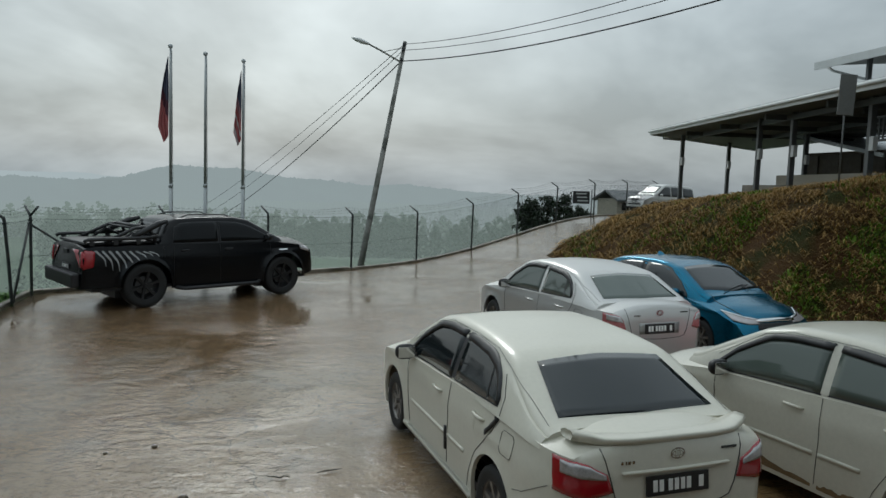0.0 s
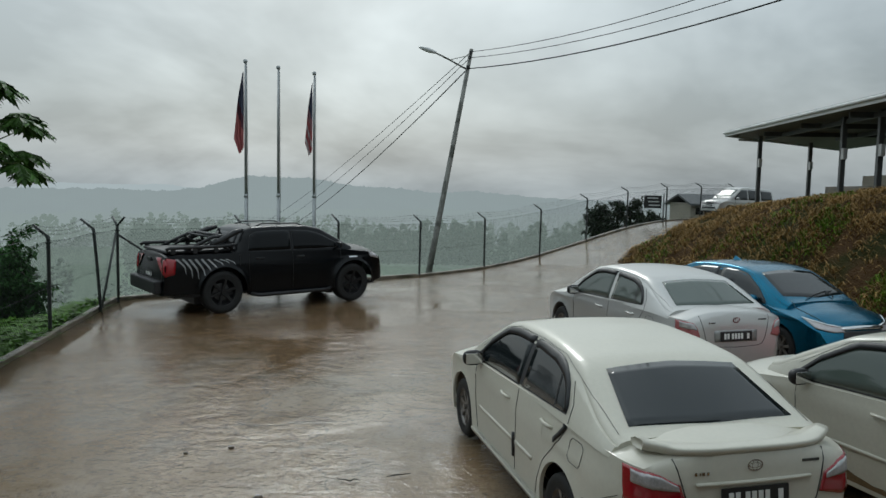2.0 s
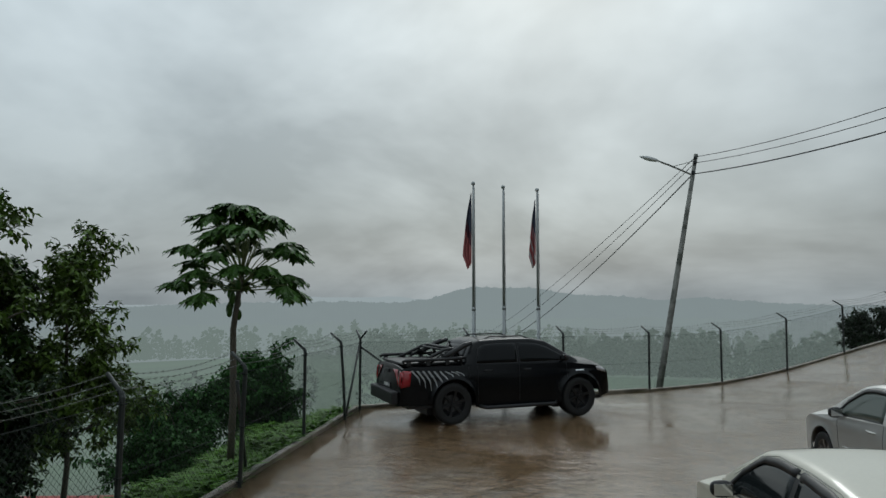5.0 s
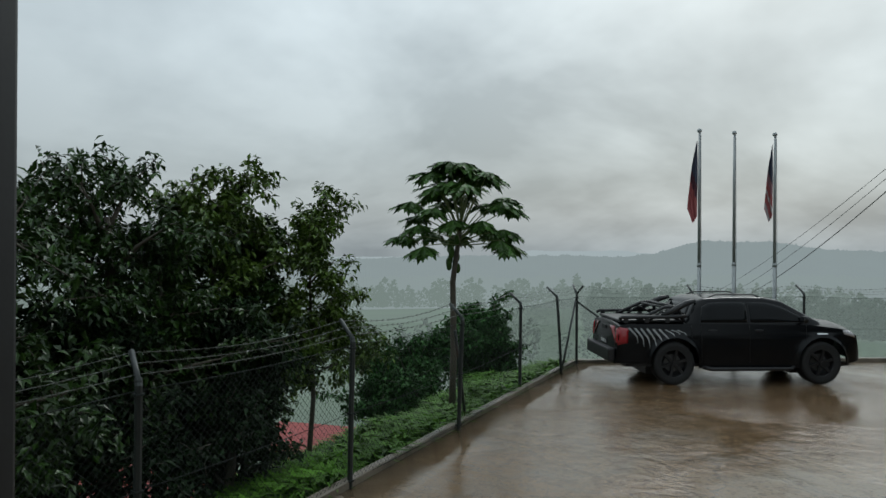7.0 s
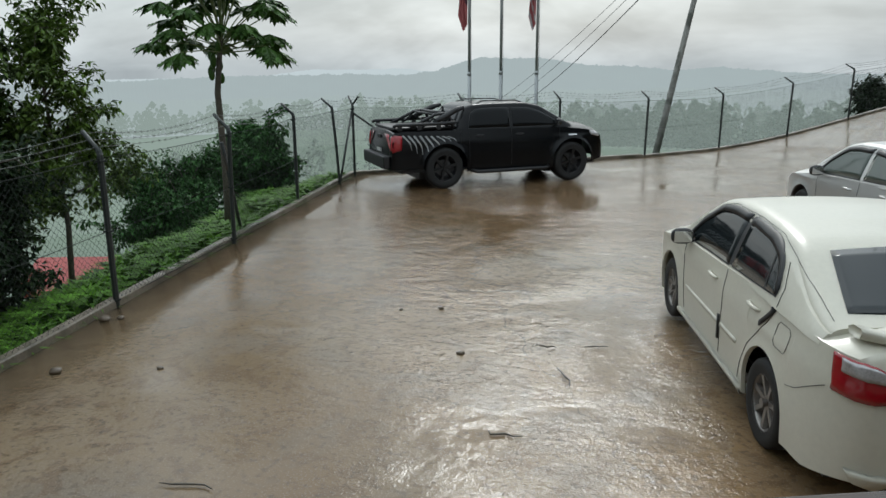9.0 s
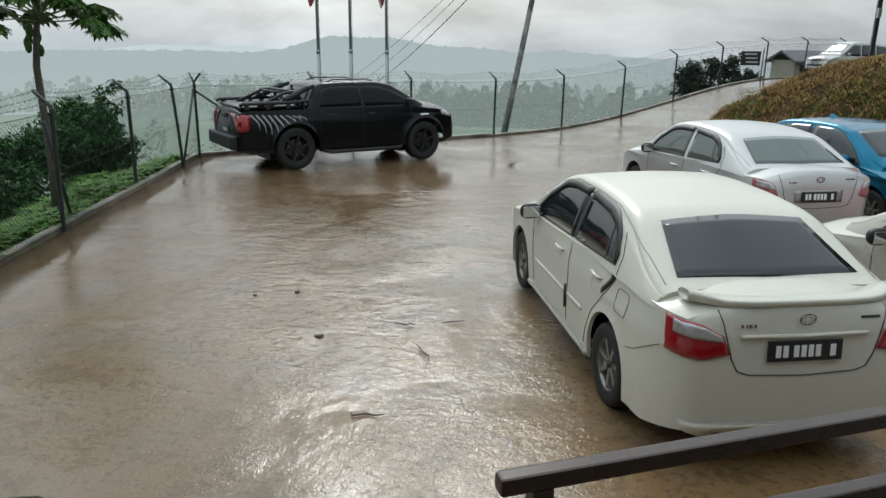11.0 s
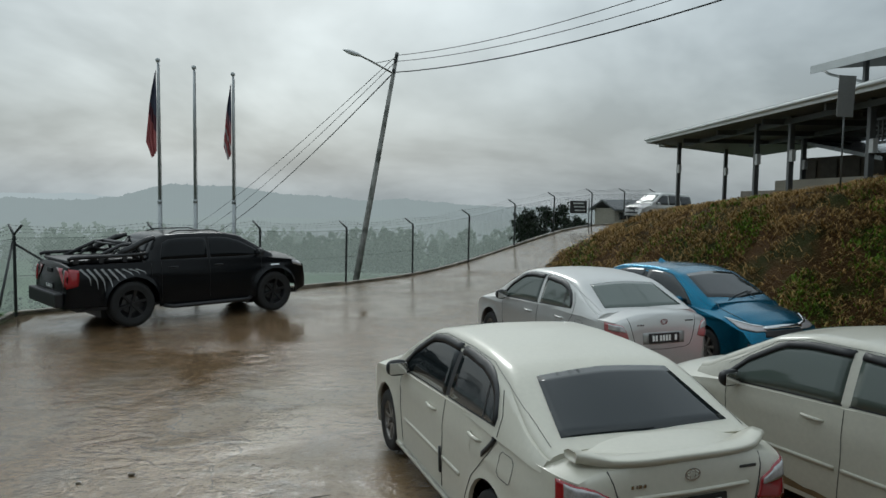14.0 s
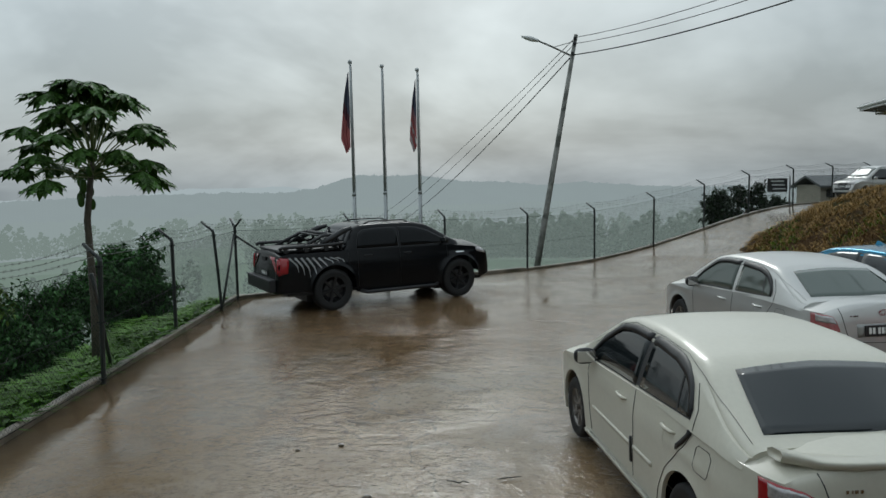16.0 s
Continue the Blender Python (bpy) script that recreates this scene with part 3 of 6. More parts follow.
def build_fence():
    rows = []
    out_l, out_b, out_r = (-0.96, 0.27), (-0.72, 0.69), (-0.8, 0.6)
    leans = {0: (0, 0), 1: (0.02, 0), 2: (0.01, 0.03), 3: (0.04, 0.04), 4: (0, 0.02), 5: (-0.12, -0.02)}
    for i, p in enumerate(LEFT_POSTS):
        rows.append((p, *fence_post(p, leans[i], out_l)))
    for i, p in enumerate(BACK_POSTS):
        rows.append((p, *fence_post(p, (0.02 * (i % 2), 0.01), out_b if i < 4 else out_r, i == 0)))
    for (a, ta, ka), (b, tb, kb) in zip(rows, rows[1:]):
        fence_panel(a, b, ta, tb, ka, kb)
    for a, b in (((-8.36, 13.55, 0.05), (-8.63, 14.6, 1.55)), ((-7.2, 16.1, 0.05), (-8.6, 14.64, 1.5)), ((-7.35, 9.0, -0.55), (-6.85, 8.05, 1.5))):
        tube("brace", [a, b], 0.026, M_STEEL, FENCE, 6, "slanting steel brace propping a post")


build_fence()


# ---- poles and wires ----
def flagpole(x, y, top, flag, label):
    base = valley_z(x, y)
    ob = empty("flagpole", pose(x, y, base), label, "flagpole", "three flagpoles behind the fence")
    h = top - base
    tube("pole", [(0, 0, 0), (0, 0, h * 0.45)], 0.05, M_POLE, ob, 10)
    tube("upper_pole", [(0, 0, h * 0.45), (0, 0, h * 0.8), (0.01, 0, h)], [0.04, 0.036, 0.03], M_POLE, ob, 10)
    tube("collar", [(0, 0, h * 0.45 - 0.04), (0, 0, h * 0.45 + 0.05)], 0.056, M_POLE, ob, 10)
    bm = bmesh.new()
    bmesh.ops.create_uvsphere(bm, u_segments=10, v_segments=6, radius=0.06)
    bmesh.ops.translate(bm, vec=(0, 0, h + 0.03), verts=bm.verts)
    part("finial", bm, M_POLE, ob, smooth=True)
    tube("halyard", [(0.05, -0.03, 1.0), (0.07, -0.04, h * 0.5), (0.05, -0.03, h - 0.1)], 0.006, M_CABLE, ob, 4)
    if flag:
        n, m, V = 26, 22, []
        ln, wd = flag
        for i in range(n):
            t = i / (n - 1)
            spread = (0.05 + 0.24 * t ** 0.8) if t < 0.8 else 0.25 - 0.7 * (t - 0.8)
            for j in range(m):
                s = j / (m - 1)
                fold = 0.055 * math.sin(s * 17 + t * 2.2) * (0.35 + 0.65 * t) + 0.03 * math.sin(s * 41 + t * 5)
                V.append((-0.05 - s * spread * wd, fold * 0.9 - 0.03, h - 0.22 - ln * t - 0.28 * s * (1 - 0.4 * t)))
        me = obj("flag", V, grid_faces(n, m), flag_mat(wd), ob, "rain-soaked flag hanging limp", True)
    return ob


def flag_mat(k):
    """Cloth in bands of red, white and dark blue."""
    m = bpy.data.materials.new("wet_flag_cloth")
    m.use_nodes = True
    nt = m.node_tree
    b = nt.nodes["Principled BSDF"]
    N, L = nt.nodes.new, nt.links.new
    tc, sp, r = N("ShaderNodeTexCoord"), N("ShaderNodeSeparateXYZ"), N("ShaderNodeValToRGB")
    L(tc.outputs["Generated"], sp.inputs[0])
    wv = N("ShaderNodeMath"); wv.operation = "MULTIPLY_ADD"
    wv.inputs[1].default_value = 0.35
    L(sp.outputs["X"], wv.inputs[0]); L(sp.outputs["Z"], wv.inputs[2])
    L(wv.outputs[0], r.inputs[0])
    r.color_ramp.interpolation = "CONSTANT"
    e = r.color_ramp.elements
    # the red is paled to pink, rain haze put into its colour
    red, white, blue = (0.38, 0.11, 0.11, 1), (0.50, 0.46, 0.46, 1), (0.06, 0.065, 0.10, 1)
    seq = [(0.0, red), (0.12, red), (0.62, (0.09, 0.025, 0.04, 1)), (0.8, blue)] if k > 0.9 else [(0.0, white), (0.1, red), (0.22, white), (0.3, red), (0.45, white), (0.52, red), (0.66, (0.32, 0.16, 0.18, 1)), (0.82, blue)]
    e[0].position, e[0].color = seq[0]
    e[1].position, e[1].color = seq[-1]
    for p, c in seq[1:-1]:
        q = e.new(p)
        q.color = c
    L(r.outputs[0], b.inputs["Base Color"])
    b.inputs["Roughness"].default_value = 0.7
    return m


flagpole(-7.01, 18.06, 5.86, (2.0, 1.0), "tall grey flagpole with a limp red and blue flag")
flagpole(-6.36, 18.76, 5.82, None, "tall bare grey flagpole without a flag")
flagpole(-5.59, 19.57, 5.80, (1.9, 0.8), "tall grey flagpole with a limp red and white striped flag")


def sag(a, b, drop, n=16):
    a, b = Vector(a), Vector(b)
    pts = []
    for i in range(n + 1):
        t = i / n
        q = a.lerp(b, t)
        q.z -= drop * 4 * t * (1 - t)
        pts.append(q)
    return pts


def utility_pole():
    base, top = Vector((-2.82, 23.35, -0.95)), Vector((-1.47, 24.64, 7.5))
    ob = empty("utility_pole", Matrix.Translation(base), "leaning weathered utility pole carrying a street lamp", "utility pole")
    up = top - base
    tube("pole", [up * t for t in (0, 0.25, 0.5, 0.75, 1.0)], [0.115, 0.10, 0.09, 0.078, 0.066], M_UTIL, ob, 12)
    for k, f in enumerate((0.985, 0.965, 0.925)):
        q = up * f
        bm = box_bm(0.10, 0.16, 0.10, q + Vector((0.0, -0.08, 0)), 0.015)
        part("insulator", bm, M_CABLE, ob)
    head = Vector((-3.02, 24.2, 7.46)) - base
    arm0 = up * 0.915
    tube("lamp_arm", [arm0, arm0.lerp(head, 0.5) + Vector((0, 0, 0.02)), head + Vector((0.3, 0, -0.14))], 0.03, M_UTIL, ob, 8)
    tube("arm_stay", [up * 0.975, arm0.lerp(head, 0.45)], 0.012, M_UTIL, ob, 6)
    V, rows = [], 11
    for i in range(rows):
        t = i / (rows - 1)
        w, hgt = 0.13 * math.sin(math.pi * min(t * 0.94 + 0.06, 1)) ** 0.6, 0.075 * math.sin(math.pi * min(t * 0.9 + 0.1, 1)) ** 0.7
        c = head + Vector((0.36 - 0.62 * t, 0, -0.16 + 0.2 * t))
        for k in range(10):
            q = 2 * math.pi * k / 10
            V.append(c + Vector((0.35 * hgt * math.sin(q), w * math.cos(q), hgt * math.sin(q))))
    Fc = [(i * 10 + k, i * 10 + (k + 1) % 10, (i + 1) * 10 + (k + 1) % 10, (i + 1) * 10 + k) for i in range(rows - 1) for k in range(10)]
    obj("lamp_head", V, Fc, M_FASCIA, ob, "grey street lamp head", True)
    tagged(ob)
    for k, (f, r) in enumerate(((0.99, 0.011), (0.965, 0.011), (0.92, 0.019))):
        p = base + up * f
        tagged(tube("overhead_cable", sag(p, (9.0 + 0.5 * k, 10.0, 7.85 - 0.12 * k), 0.58 + 0.02 * k), r, M_CABLE, n=5), "dark overhead cable slung from the utility pole", "cable", "overhead cables")
        tagged(tube("overhead_cable", sag(p, (-24.2 + 0.9 * k, 66.4, -1.0 - 0.35 * k), 0.5 + 0.1 * k), r * 1.1, M_CABLE, n=5), "dark overhead cable running down to the valley", "cable", "overhead cables")


utility_pole()

# ---- vehicles ----
from mathutils.bvhtree import BVHTree


class Shell:
    """A car body lofted along its length: x to the right, y forward from the rear axle, z up."""

    def __init__(self, s, k=(1.0, 1.0, 1.0)):
        self.s, self.k = s, k
        st = set(np.round(np.arange(s["y0"], s["y1"] + 1e-6, 0.05), 3).tolist())
        for e, sg in ((s["y0"], 1), (s["y1"], -1)):
            st.update(round(e + sg * d, 3) for d in (0.0, 0.006, 0.015, 0.03, 0.05, 0.075, 0.11, 0.15, 0.2))
        for yw in (0.0, s["wb"]):
            st.update(np.round(yw + s["arch"] * np.cos(np.linspace(0, math.pi, 25)), 3).tolist())
        self.ys = sorted(st)
        V, Fc = [], []
        rows = [self.section(y) for y in self.ys]
        m = len(rows[0])
        for r in rows:
            V.extend(r)
        Fc += grid_faces(len(rows), m)
        Fc.append(tuple(range(m)))
        o = (len(rows) - 1) * m
        Fc.append(tuple(o + i for i in range(m))[::-1])
        off = len(V)
        self.nv, self.nf = off, len(Fc)
        V2, F2 = self.cabin()
        V += V2
        Fc += [tuple(i + off for i in f) for f in F2]
        self.V, self.F = [Vector((v[0] * k[0], v[1] * k[1], v[2] * k[2])) for v in V], Fc
        self.tree = BVHTree.FromPolygons(self.V, [list(f) for f in Fc])

    def half_width(self, y):
        s = self.s
        w = s["w"] / 2
        for e, sg, rnd in ((s["y0"], 1, s["round"][0]), (s["y1"], -1, s["round"][1])):
            d = (y - e) * sg
            if d < rnd[0]:
                t = 1 - d / rnd[0]
                w = min(w, s["w"] / 2 - rnd[1] * (1 - math.sqrt(max(1 - t ** 2.4, 0))))
        return w

    def section(self, y):
        s = self.s
        top, w = interp(y, s["deck"]), self.half_width(y)
        zb = interp(y, s["sill"])
        for yw in (0.0, s["wb"]):
            d = abs(y - yw)
            if d < s["arch"]:
                zb = max(zb, s["wr"] + math.sqrt(s["arch"] ** 2 - d * d) + 0.01)
        belt = min(interp(y, s["belt"]), top - 0.005)
        zb = min(zb, belt - 0.03)
        half = []
        for t in (0.0, 0.015, 0.06, 0.15, 0.25, 0.35, 0.45, 0.55, 0.65, 0.75, 0.84, 0.91, 0.96, 1.0):
            z = zb + (belt - zb) * t
            q = (z - s["waist"]) / 0.55
            x = w * (1 - 0.035 * q * q - (0.05 * max(q, 0) ** 2))
            # a crease along the doors and a flare over the wheels
            x += 0.012 * math.exp(-((z - s["crease"]) / 0.035) ** 2)
            for yw in (0.0, s["wb"]):
                g = math.exp(-((math.hypot(y - yw, z - s["wr"]) - s["arch"]) / 0.06) ** 2)
                x += s["flare"] * g
            if t == 0.0:
                x -= 0.03
            half.append((x, z))
        x0, z0 = half[-1]
        for t in (0.03, 0.08, 0.16, 0.3, 0.5, 0.75, 1.0):
            half.append((x0 * (1 - t), z0 + (top - z0) * (1 - (1 - t) ** 2.6)))
        left = [(-x, y, z) for x, z in half]
        right = [(x, y, z) for x, z in half[-2::-1]]
        return left + right

    def cabin(self):
        s = self.s
        c = s["cabin"]
        ys = sorted(set(np.round(np.linspace(c[0][0], c[-1][0], 60), 3).tolist() + [p[0] for p in c]))
        V, m = [], 0
        # smoothed roofline
        fine = np.linspace(c[0][0], c[-1][0], 200)
        raw = np.interp(fine, [p[0] for p in c], [p[1] for p in c])
        k = np.hanning(13)
        sm = np.convolve(np.pad(raw, 6, mode="edge"), k / k.sum(), mode="valid")
        for y in ys:
            zt = float(np.interp(y, fine, sm))
            zb = interp(y, s["belt"]) - 0.03
            wb = self.half_width(y) * s["shoulder"]
            if y > c[-1][0] - 0.5:
                wb -= 0.05 * ((y - c[-1][0] + 0.5) / 0.5) ** 2
            wb *= 1 + (s.get("hips", 1.0) - 1) * smooth01((0.6 - y) / 0.8)
            if y < c[0][0] + 0.5:
                wb -= (0.07 if "hips" not in s else 0.015) * ((c[0][0] + 0.5 - y) / 0.5) ** 2
            zt = max(zt, zb + 0.02)
            k2 = s["tumble"]
            hgt = zt - zb
            crown = min(s["crown"], hgt * 0.35)
            zr = zt - crown
            half = []
            for t in (0, 0.2, 0.4, 0.6, 0.8, 0.9):
                z = zb + (zr - zb) * t
                half.append((wb - k2 * (z - zb) - 0.03 * t * t, z))
            xr = wb - k2 * (zr - zb) - 0.04
            rr = min(0.13, xr * 0.5)
            for q in (0.0, 0.2, 0.4, 0.6, 0.8, 1.0):
                a = q * math.pi / 2
                half.append((xr - rr * (1 - math.cos(a)) , zr - 0.012 + (crown * 0.72 + 0.012) * math.sin(a)))
            for t in (0.3, 0.65, 1.0):
                half.append(((xr - rr) * (1 - t), zr + crown * (0.72 + 0.28 * (1 - (1 - t) ** 2))))
            row = [(-x, y, z) for x, z in half] + [(x, y, z) for x, z in half[-2::-1]]
            m = len(row)
            V += row
        Fc = grid_faces(len(ys), m)
        Fc += [tuple(range(m)), tuple(range((len(ys) - 1) * m, len(ys) * m))[::-1]]
        return V, Fc

    def hit(self, axis, a, b, lift=0.004):
        """The skin met by a ray: 'l'/'r' from the side at (y, z); 'b'/'f' from behind or ahead at (x, z); 't' from above at (x, y)."""
        kx, ky, kz = self.k
        a, b = {"l": (a * ky, b * kz), "r": (a * ky, b * kz), "b": (a * kx, b * kz), "f": (a * kx, b * kz), "t": (a * kx, b * ky)}[axis]
        org, d = {"l": (Vector((-3, a, b)), Vector((1, 0, 0))), "r": (Vector((3, a, b)), Vector((-1, 0, 0))), "b": (Vector((a, -4, b)), Vector((0, 1, 0))),
                  "f": (Vector((a, 8, b)), Vector((0, -1, 0))), "t": (Vector((a, b, 4)), Vector((0, 0, -1)))}[axis]
        loc, nrm, _, _ = self.tree.ray_cast(org, d)
        if loc is None:
            return None
        if nrm.dot(d) > 0:
            nrm = -nrm
        return loc + nrm * lift

    def patch(self, name, axis, low, high, material, parent, lift=0.006, n=14, m=6, label="", thick=True):
        """A panel between two outlines of (a, b) points, laid on the skin."""
        def along(line, t):
            d = [0.0]
            for p, q in zip(line, line[1:]):
                d.append(d[-1] + math.hypot(q[0] - p[0], q[1] - p[1]))
            x = t * d[-1]
            return float(np.interp(x, d, [p[0] for p in line])), float(np.interp(x, d, [p[1] for p in line]))
        V = []
        last = None
        for i in range(n):
            p, q = along(low, i / (n - 1)), along(high, i / (n - 1))
            for j in range(m):
                t = j / (m - 1)
                h = self.hit(axis, p[0] + (q[0] - p[0]) * t, p[1] + (q[1] - p[1]) * t, lift)
                last = h if h is not None else last
                V.append(last if last is not None else Vector((0, 0, 0.5)))
        Fc = grid_faces(n, m)
        if thick:
            o = len(V)
            ctr = {"l": Vector((1, 0, 0)), "r": Vector((-1, 0, 0)), "b": Vector((0, 1, 0)), "f": Vector((0, -1, 0)), "t": Vector((0, 0, -1))}[axis]
            V += [v + ctr * (lift + 0.006) for v in V[:o]]
            rim = [i * m for i in range(n)] + [(n - 1) * m + j for j in range(1, m)] + [i * m + m - 1 for i in range(n - 2, -1, -1)] + [j for j in range(m - 2, 0, -1)]
            Fc += [(rim[k], rim[(k + 1) % len(rim)], rim[(k + 1) % len(rim)] + o, rim[k] + o) for k in range(len(rim))]
        ob = obj(name, V, Fc, material, parent, label, True)
        me = ob.data
        bm = bmesh.new()
        bm.from_mesh(me)
        bmesh.ops.recalc_face_normals(bm, faces=bm.faces)
        bm.to_mesh(me)
        bm.free()
        return ob

    def seam(self, name, axis, pts, width, material, parent, lift=0.002):
        """A thin line along points on the skin."""
        line = []
        for p, q in zip(pts, pts[1:]):
            n = max(int(math.hypot(q[0] - p[0], q[1] - p[1]) / 0.05), 1)
            line += [(p[0] + (q[0] - p[0]) * i / n, p[1] + (q[1] - p[1]) * i / n) for i in range(n)]
        line.append(pts[-1])
        hits = [h for h in (self.hit(axis, *p, lift) for p in line) if h is not None]
        if axis in "lr":
            hits = [h for h in hits if h.x * (1 if axis == "r" else -1) > 0.35]
        if len(hits) > 1:
            tube(name, hits, width, material, parent, 5)


def wheel(car, x, y, r, width, rim_mat, spokes=8, side=-1):
    w = new("wheel")
    w.parent = car
    w.location = (x, y, r)
    prof = [(0.62, 0.5), (0.66, 0.5), (0.80, 0.56), (0.93, 0.55), (0.985, 0.46), (1.0, 0.3), (1.0, 0.0), (1.0, -0.3), (0.985, -0.46), (0.93, -0.55), (0.8, -0.56), (0.62, -0.5)]
    n, V = 36, []
    for i in range(n):
        a = 2 * math.pi * i / n
        for q, h in prof:
            V.append((h * width, q * r * math.cos(a), q * r * math.sin(a)))
    m = len(prof)
    Fc = [(i * m + j, i * m + j + 1, ((i + 1) % n) * m + j + 1, ((i + 1) % n) * m + j) for i in range(n) for j in range(m - 1)]
    obj("tyre", V, Fc, M_TYRE, w, smooth=True)
    rr, ox = 0.66 * r, side * width * 0.46
    chunks = []
    V, Fc = [], []
    prof2 = [(1.0, 0.0), (0.97, 0.01), (0.92, -0.012), (0.88, -0.05), (0.86, -0.12), (0.2, -0.13), (0.02, -0.13)]
    for i in range(n):
        a = 2 * math.pi * i / n
        for q, h in prof2:
            V.append((ox + side * h, q * rr * math.cos(a), q * rr * math.sin(a)))
    m = len(prof2)
    Fc = [(i * m + j, i * m + j + 1, ((i + 1) % n) * m + j + 1, ((i + 1) % n) * m + j) for i in range(n) for j in range(m - 1)]
    barrel = obj("rim", V, Fc, rim_mat, w, smooth=True)
    back = obj("brake_disc", [(ox - side * 0.1, 0.62 * rr * math.cos(2 * math.pi * i / 24), 0.62 * rr * math.sin(2 * math.pi * i / 24)) for i in range(24)], [tuple(range(24))], M_RIM_DARK, w)
    for k in range(spokes):
        a = 2 * math.pi * (k + 0.25) / spokes
        u, v = Vector((0, math.cos(a), math.sin(a))), Vector((0, -math.sin(a), math.cos(a)))
        o = Vector((ox, 0, 0))
        pts = []
        for q, hw, dep in ((0.12, 0.10, -0.02), (0.5, 0.075, -0.012), (0.93, 0.10, -0.006)):
            for sg in (-1, 1):
                pts.append(o + u * q * rr + v * sg * hw * rr + Vector((side * dep, 0, 0)))
            for sg in (1, -1):
                pts.append(o + u * q * rr + v * sg * hw * rr * 1.25 + Vector((side * (dep - 0.03), 0, 0)))
        Fs = []
        for i in range(2):
            for j in range(4):
                Fs.append((i * 4 + j, i * 4 + (j + 1) % 4, (i + 1) * 4 + (j + 1) % 4, (i + 1) * 4 + j))
        obj("spoke", pts, Fs, rim_mat, w)
    bm = bmesh.new()
    bmesh.ops.create_cone(bm, cap_ends=True, segments=14, radius1=0.16 * rr, radius2=0.13 * rr, depth=0.03)
    bmesh.ops.rotate(bm, cent=(0, 0, 0), matrix=Matrix.Rotation(radians(90), 3, "Y"), verts=bm.verts)
    bmesh.ops.translate(bm, vec=(ox + side * 0.0, 0, 0), verts=bm.verts)
    part("hub_cap", bm, rim_mat, w)
    return w


def mirror(sh, car, side, y, z, material):
    h = sh.hit("l" if side < 0 else "r", y, z, 0)
    x = h.x if h is not None else side * 0.8
    m = new("wing_mirror")
    m.parent = car
    m.location = (x + side * 0.115, y * sh.k[1], z * sh.k[2] + 0.02)
    bm = bmesh.new()
    bmesh.ops.create_uvsphere(bm, u_segments=16, v_segments=10, radius=1.0)
    for v in bm.verts:
        c = v.co
        c.x, c.y, c.z = 0.105 * math.copysign(abs(c.x) ** 0.75, c.x), (0.085 if c.y > 0 else 0.035) * c.y, 0.075 * math.copysign(abs(c.z) ** 0.75, c.z)
    part("shell", bm, material, m, smooth=True)
    box = box_bm(0.09, 0.05, 0.03, (-side * 0.12, 0.02, -0.05), 0.008)
    part("stalk", box, M_TRIM, m)
    part("mirror_glass", box_bm(0.165, 0.006, 0.105, (0, -0.035, 0), 0.002), M_CHROME, m)


def handle(sh, car, side, y, z, material):
    h = sh.hit("l" if side < 0 else "r", y, z, 0)
    if h is None:
        return
    V, Fc = tube_data([h + Vector((side * -0.005, -0.1, 0.0)), h + Vector((side * 0.022, -0.075, 0.003)), h + Vector((side * 0.03, 0, 0.006)), h + Vector((side * 0.022, 0.075, 0.006)), h + Vector((side * -0.005, 0.1, 0.004))], [0.008, 0.014, 0.015, 0.014, 0.008], 8)
    obj("door_handle", V, Fc, material, car, smooth=True)
    sh.patch("handle_recess", "l" if side < 0 else "r", [(y - 0.06, z - 0.028), (y + 0.06, z - 0.028)], [(y - 0.06, z + 0.02), (y + 0.06, z + 0.02)], material, car, 0.001, 6, 3, thick=False)


def plate(sh, car, axis, z, w=0.47, h=0.115, lean=0.0):
    p = sh.hit(axis, 0, z, 0.012)
    q = new("number_plate")
    q.parent = car
    q.location = p
    sg = -1 if axis == "b" else 1
    q.rotation_euler = (lean, 0, 0)
    part("plate_board", box_bm(w, 0.012, h, (0, 0, 0), 0.003), M_PLATE, q)
    n, x = 7, -w * 0.40
    for i in range(8):
        wd = w * 0.068
        if i not in (2, 7):
            part("plate_mark", box_bm(wd, 0.004, h * 0.58, (x + wd / 2, sg * 0.0075, 0), 0.001), M_PLATE_INK, q)
            x += w * 0.098
        elif i == 2:
            x += w * 0.045
    part("plate_mark", box_bm(w * 0.075, 0.004, h * 0.58, (w * 0.37, sg * 0.0075, 0), 0.001), M_PLATE_INK, q)


def body_obj(sh, car, material, name="body", label=""):
    for nm, v, f in ((name, sh.V[:sh.nv], sh.F[:sh.nf]), ("cabin_shell", sh.V[sh.nv:], [tuple(i - sh.nv for i in q) for q in sh.F[sh.nf:]])):
        ob = obj(nm, v, f, material, car, label, True)
        bm = bmesh.new()
        bm.from_mesh(ob.data)
        bmesh.ops.recalc_face_normals(bm, faces=bm.faces)
        bm.to_mesh(ob.data)
        bm.free()
        ob.data.set_sharp_from_angle(angle=radians(38))


def wheels(car, s, rim, spokes=8):
    x = s["w"] / 2 - s["tw"] / 2 - 0.02
    for y in (0.0, s["wb"]):
        for sd in (-1, 1):
            wheel(car, sd * x, y, s["wr"], s["tw"], rim, spokes, sd)
    # dark wells and floor so that no light shows through
    bm = bmesh.new()
    for y in (0.0, s["wb"]):
        box_bm(s["w"] - 2 * s["tw"] - 0.16, s["arch"] * 1.9, s["wr"] + s["arch"] - 0.16, (0, y, (s["wr"] + s["arch"]) / 2 + 0.1), 0, bm)
    box_bm(s["w"] * 0.86, s["y1"] - s["y0"] - 0.5, 0.06, (0, (s["y1"] + s["y0"]) / 2, min(p[1] for p in s["sill"]) + 0.05), 0, bm)
    part("underbody", bm, M_TRIM, car)


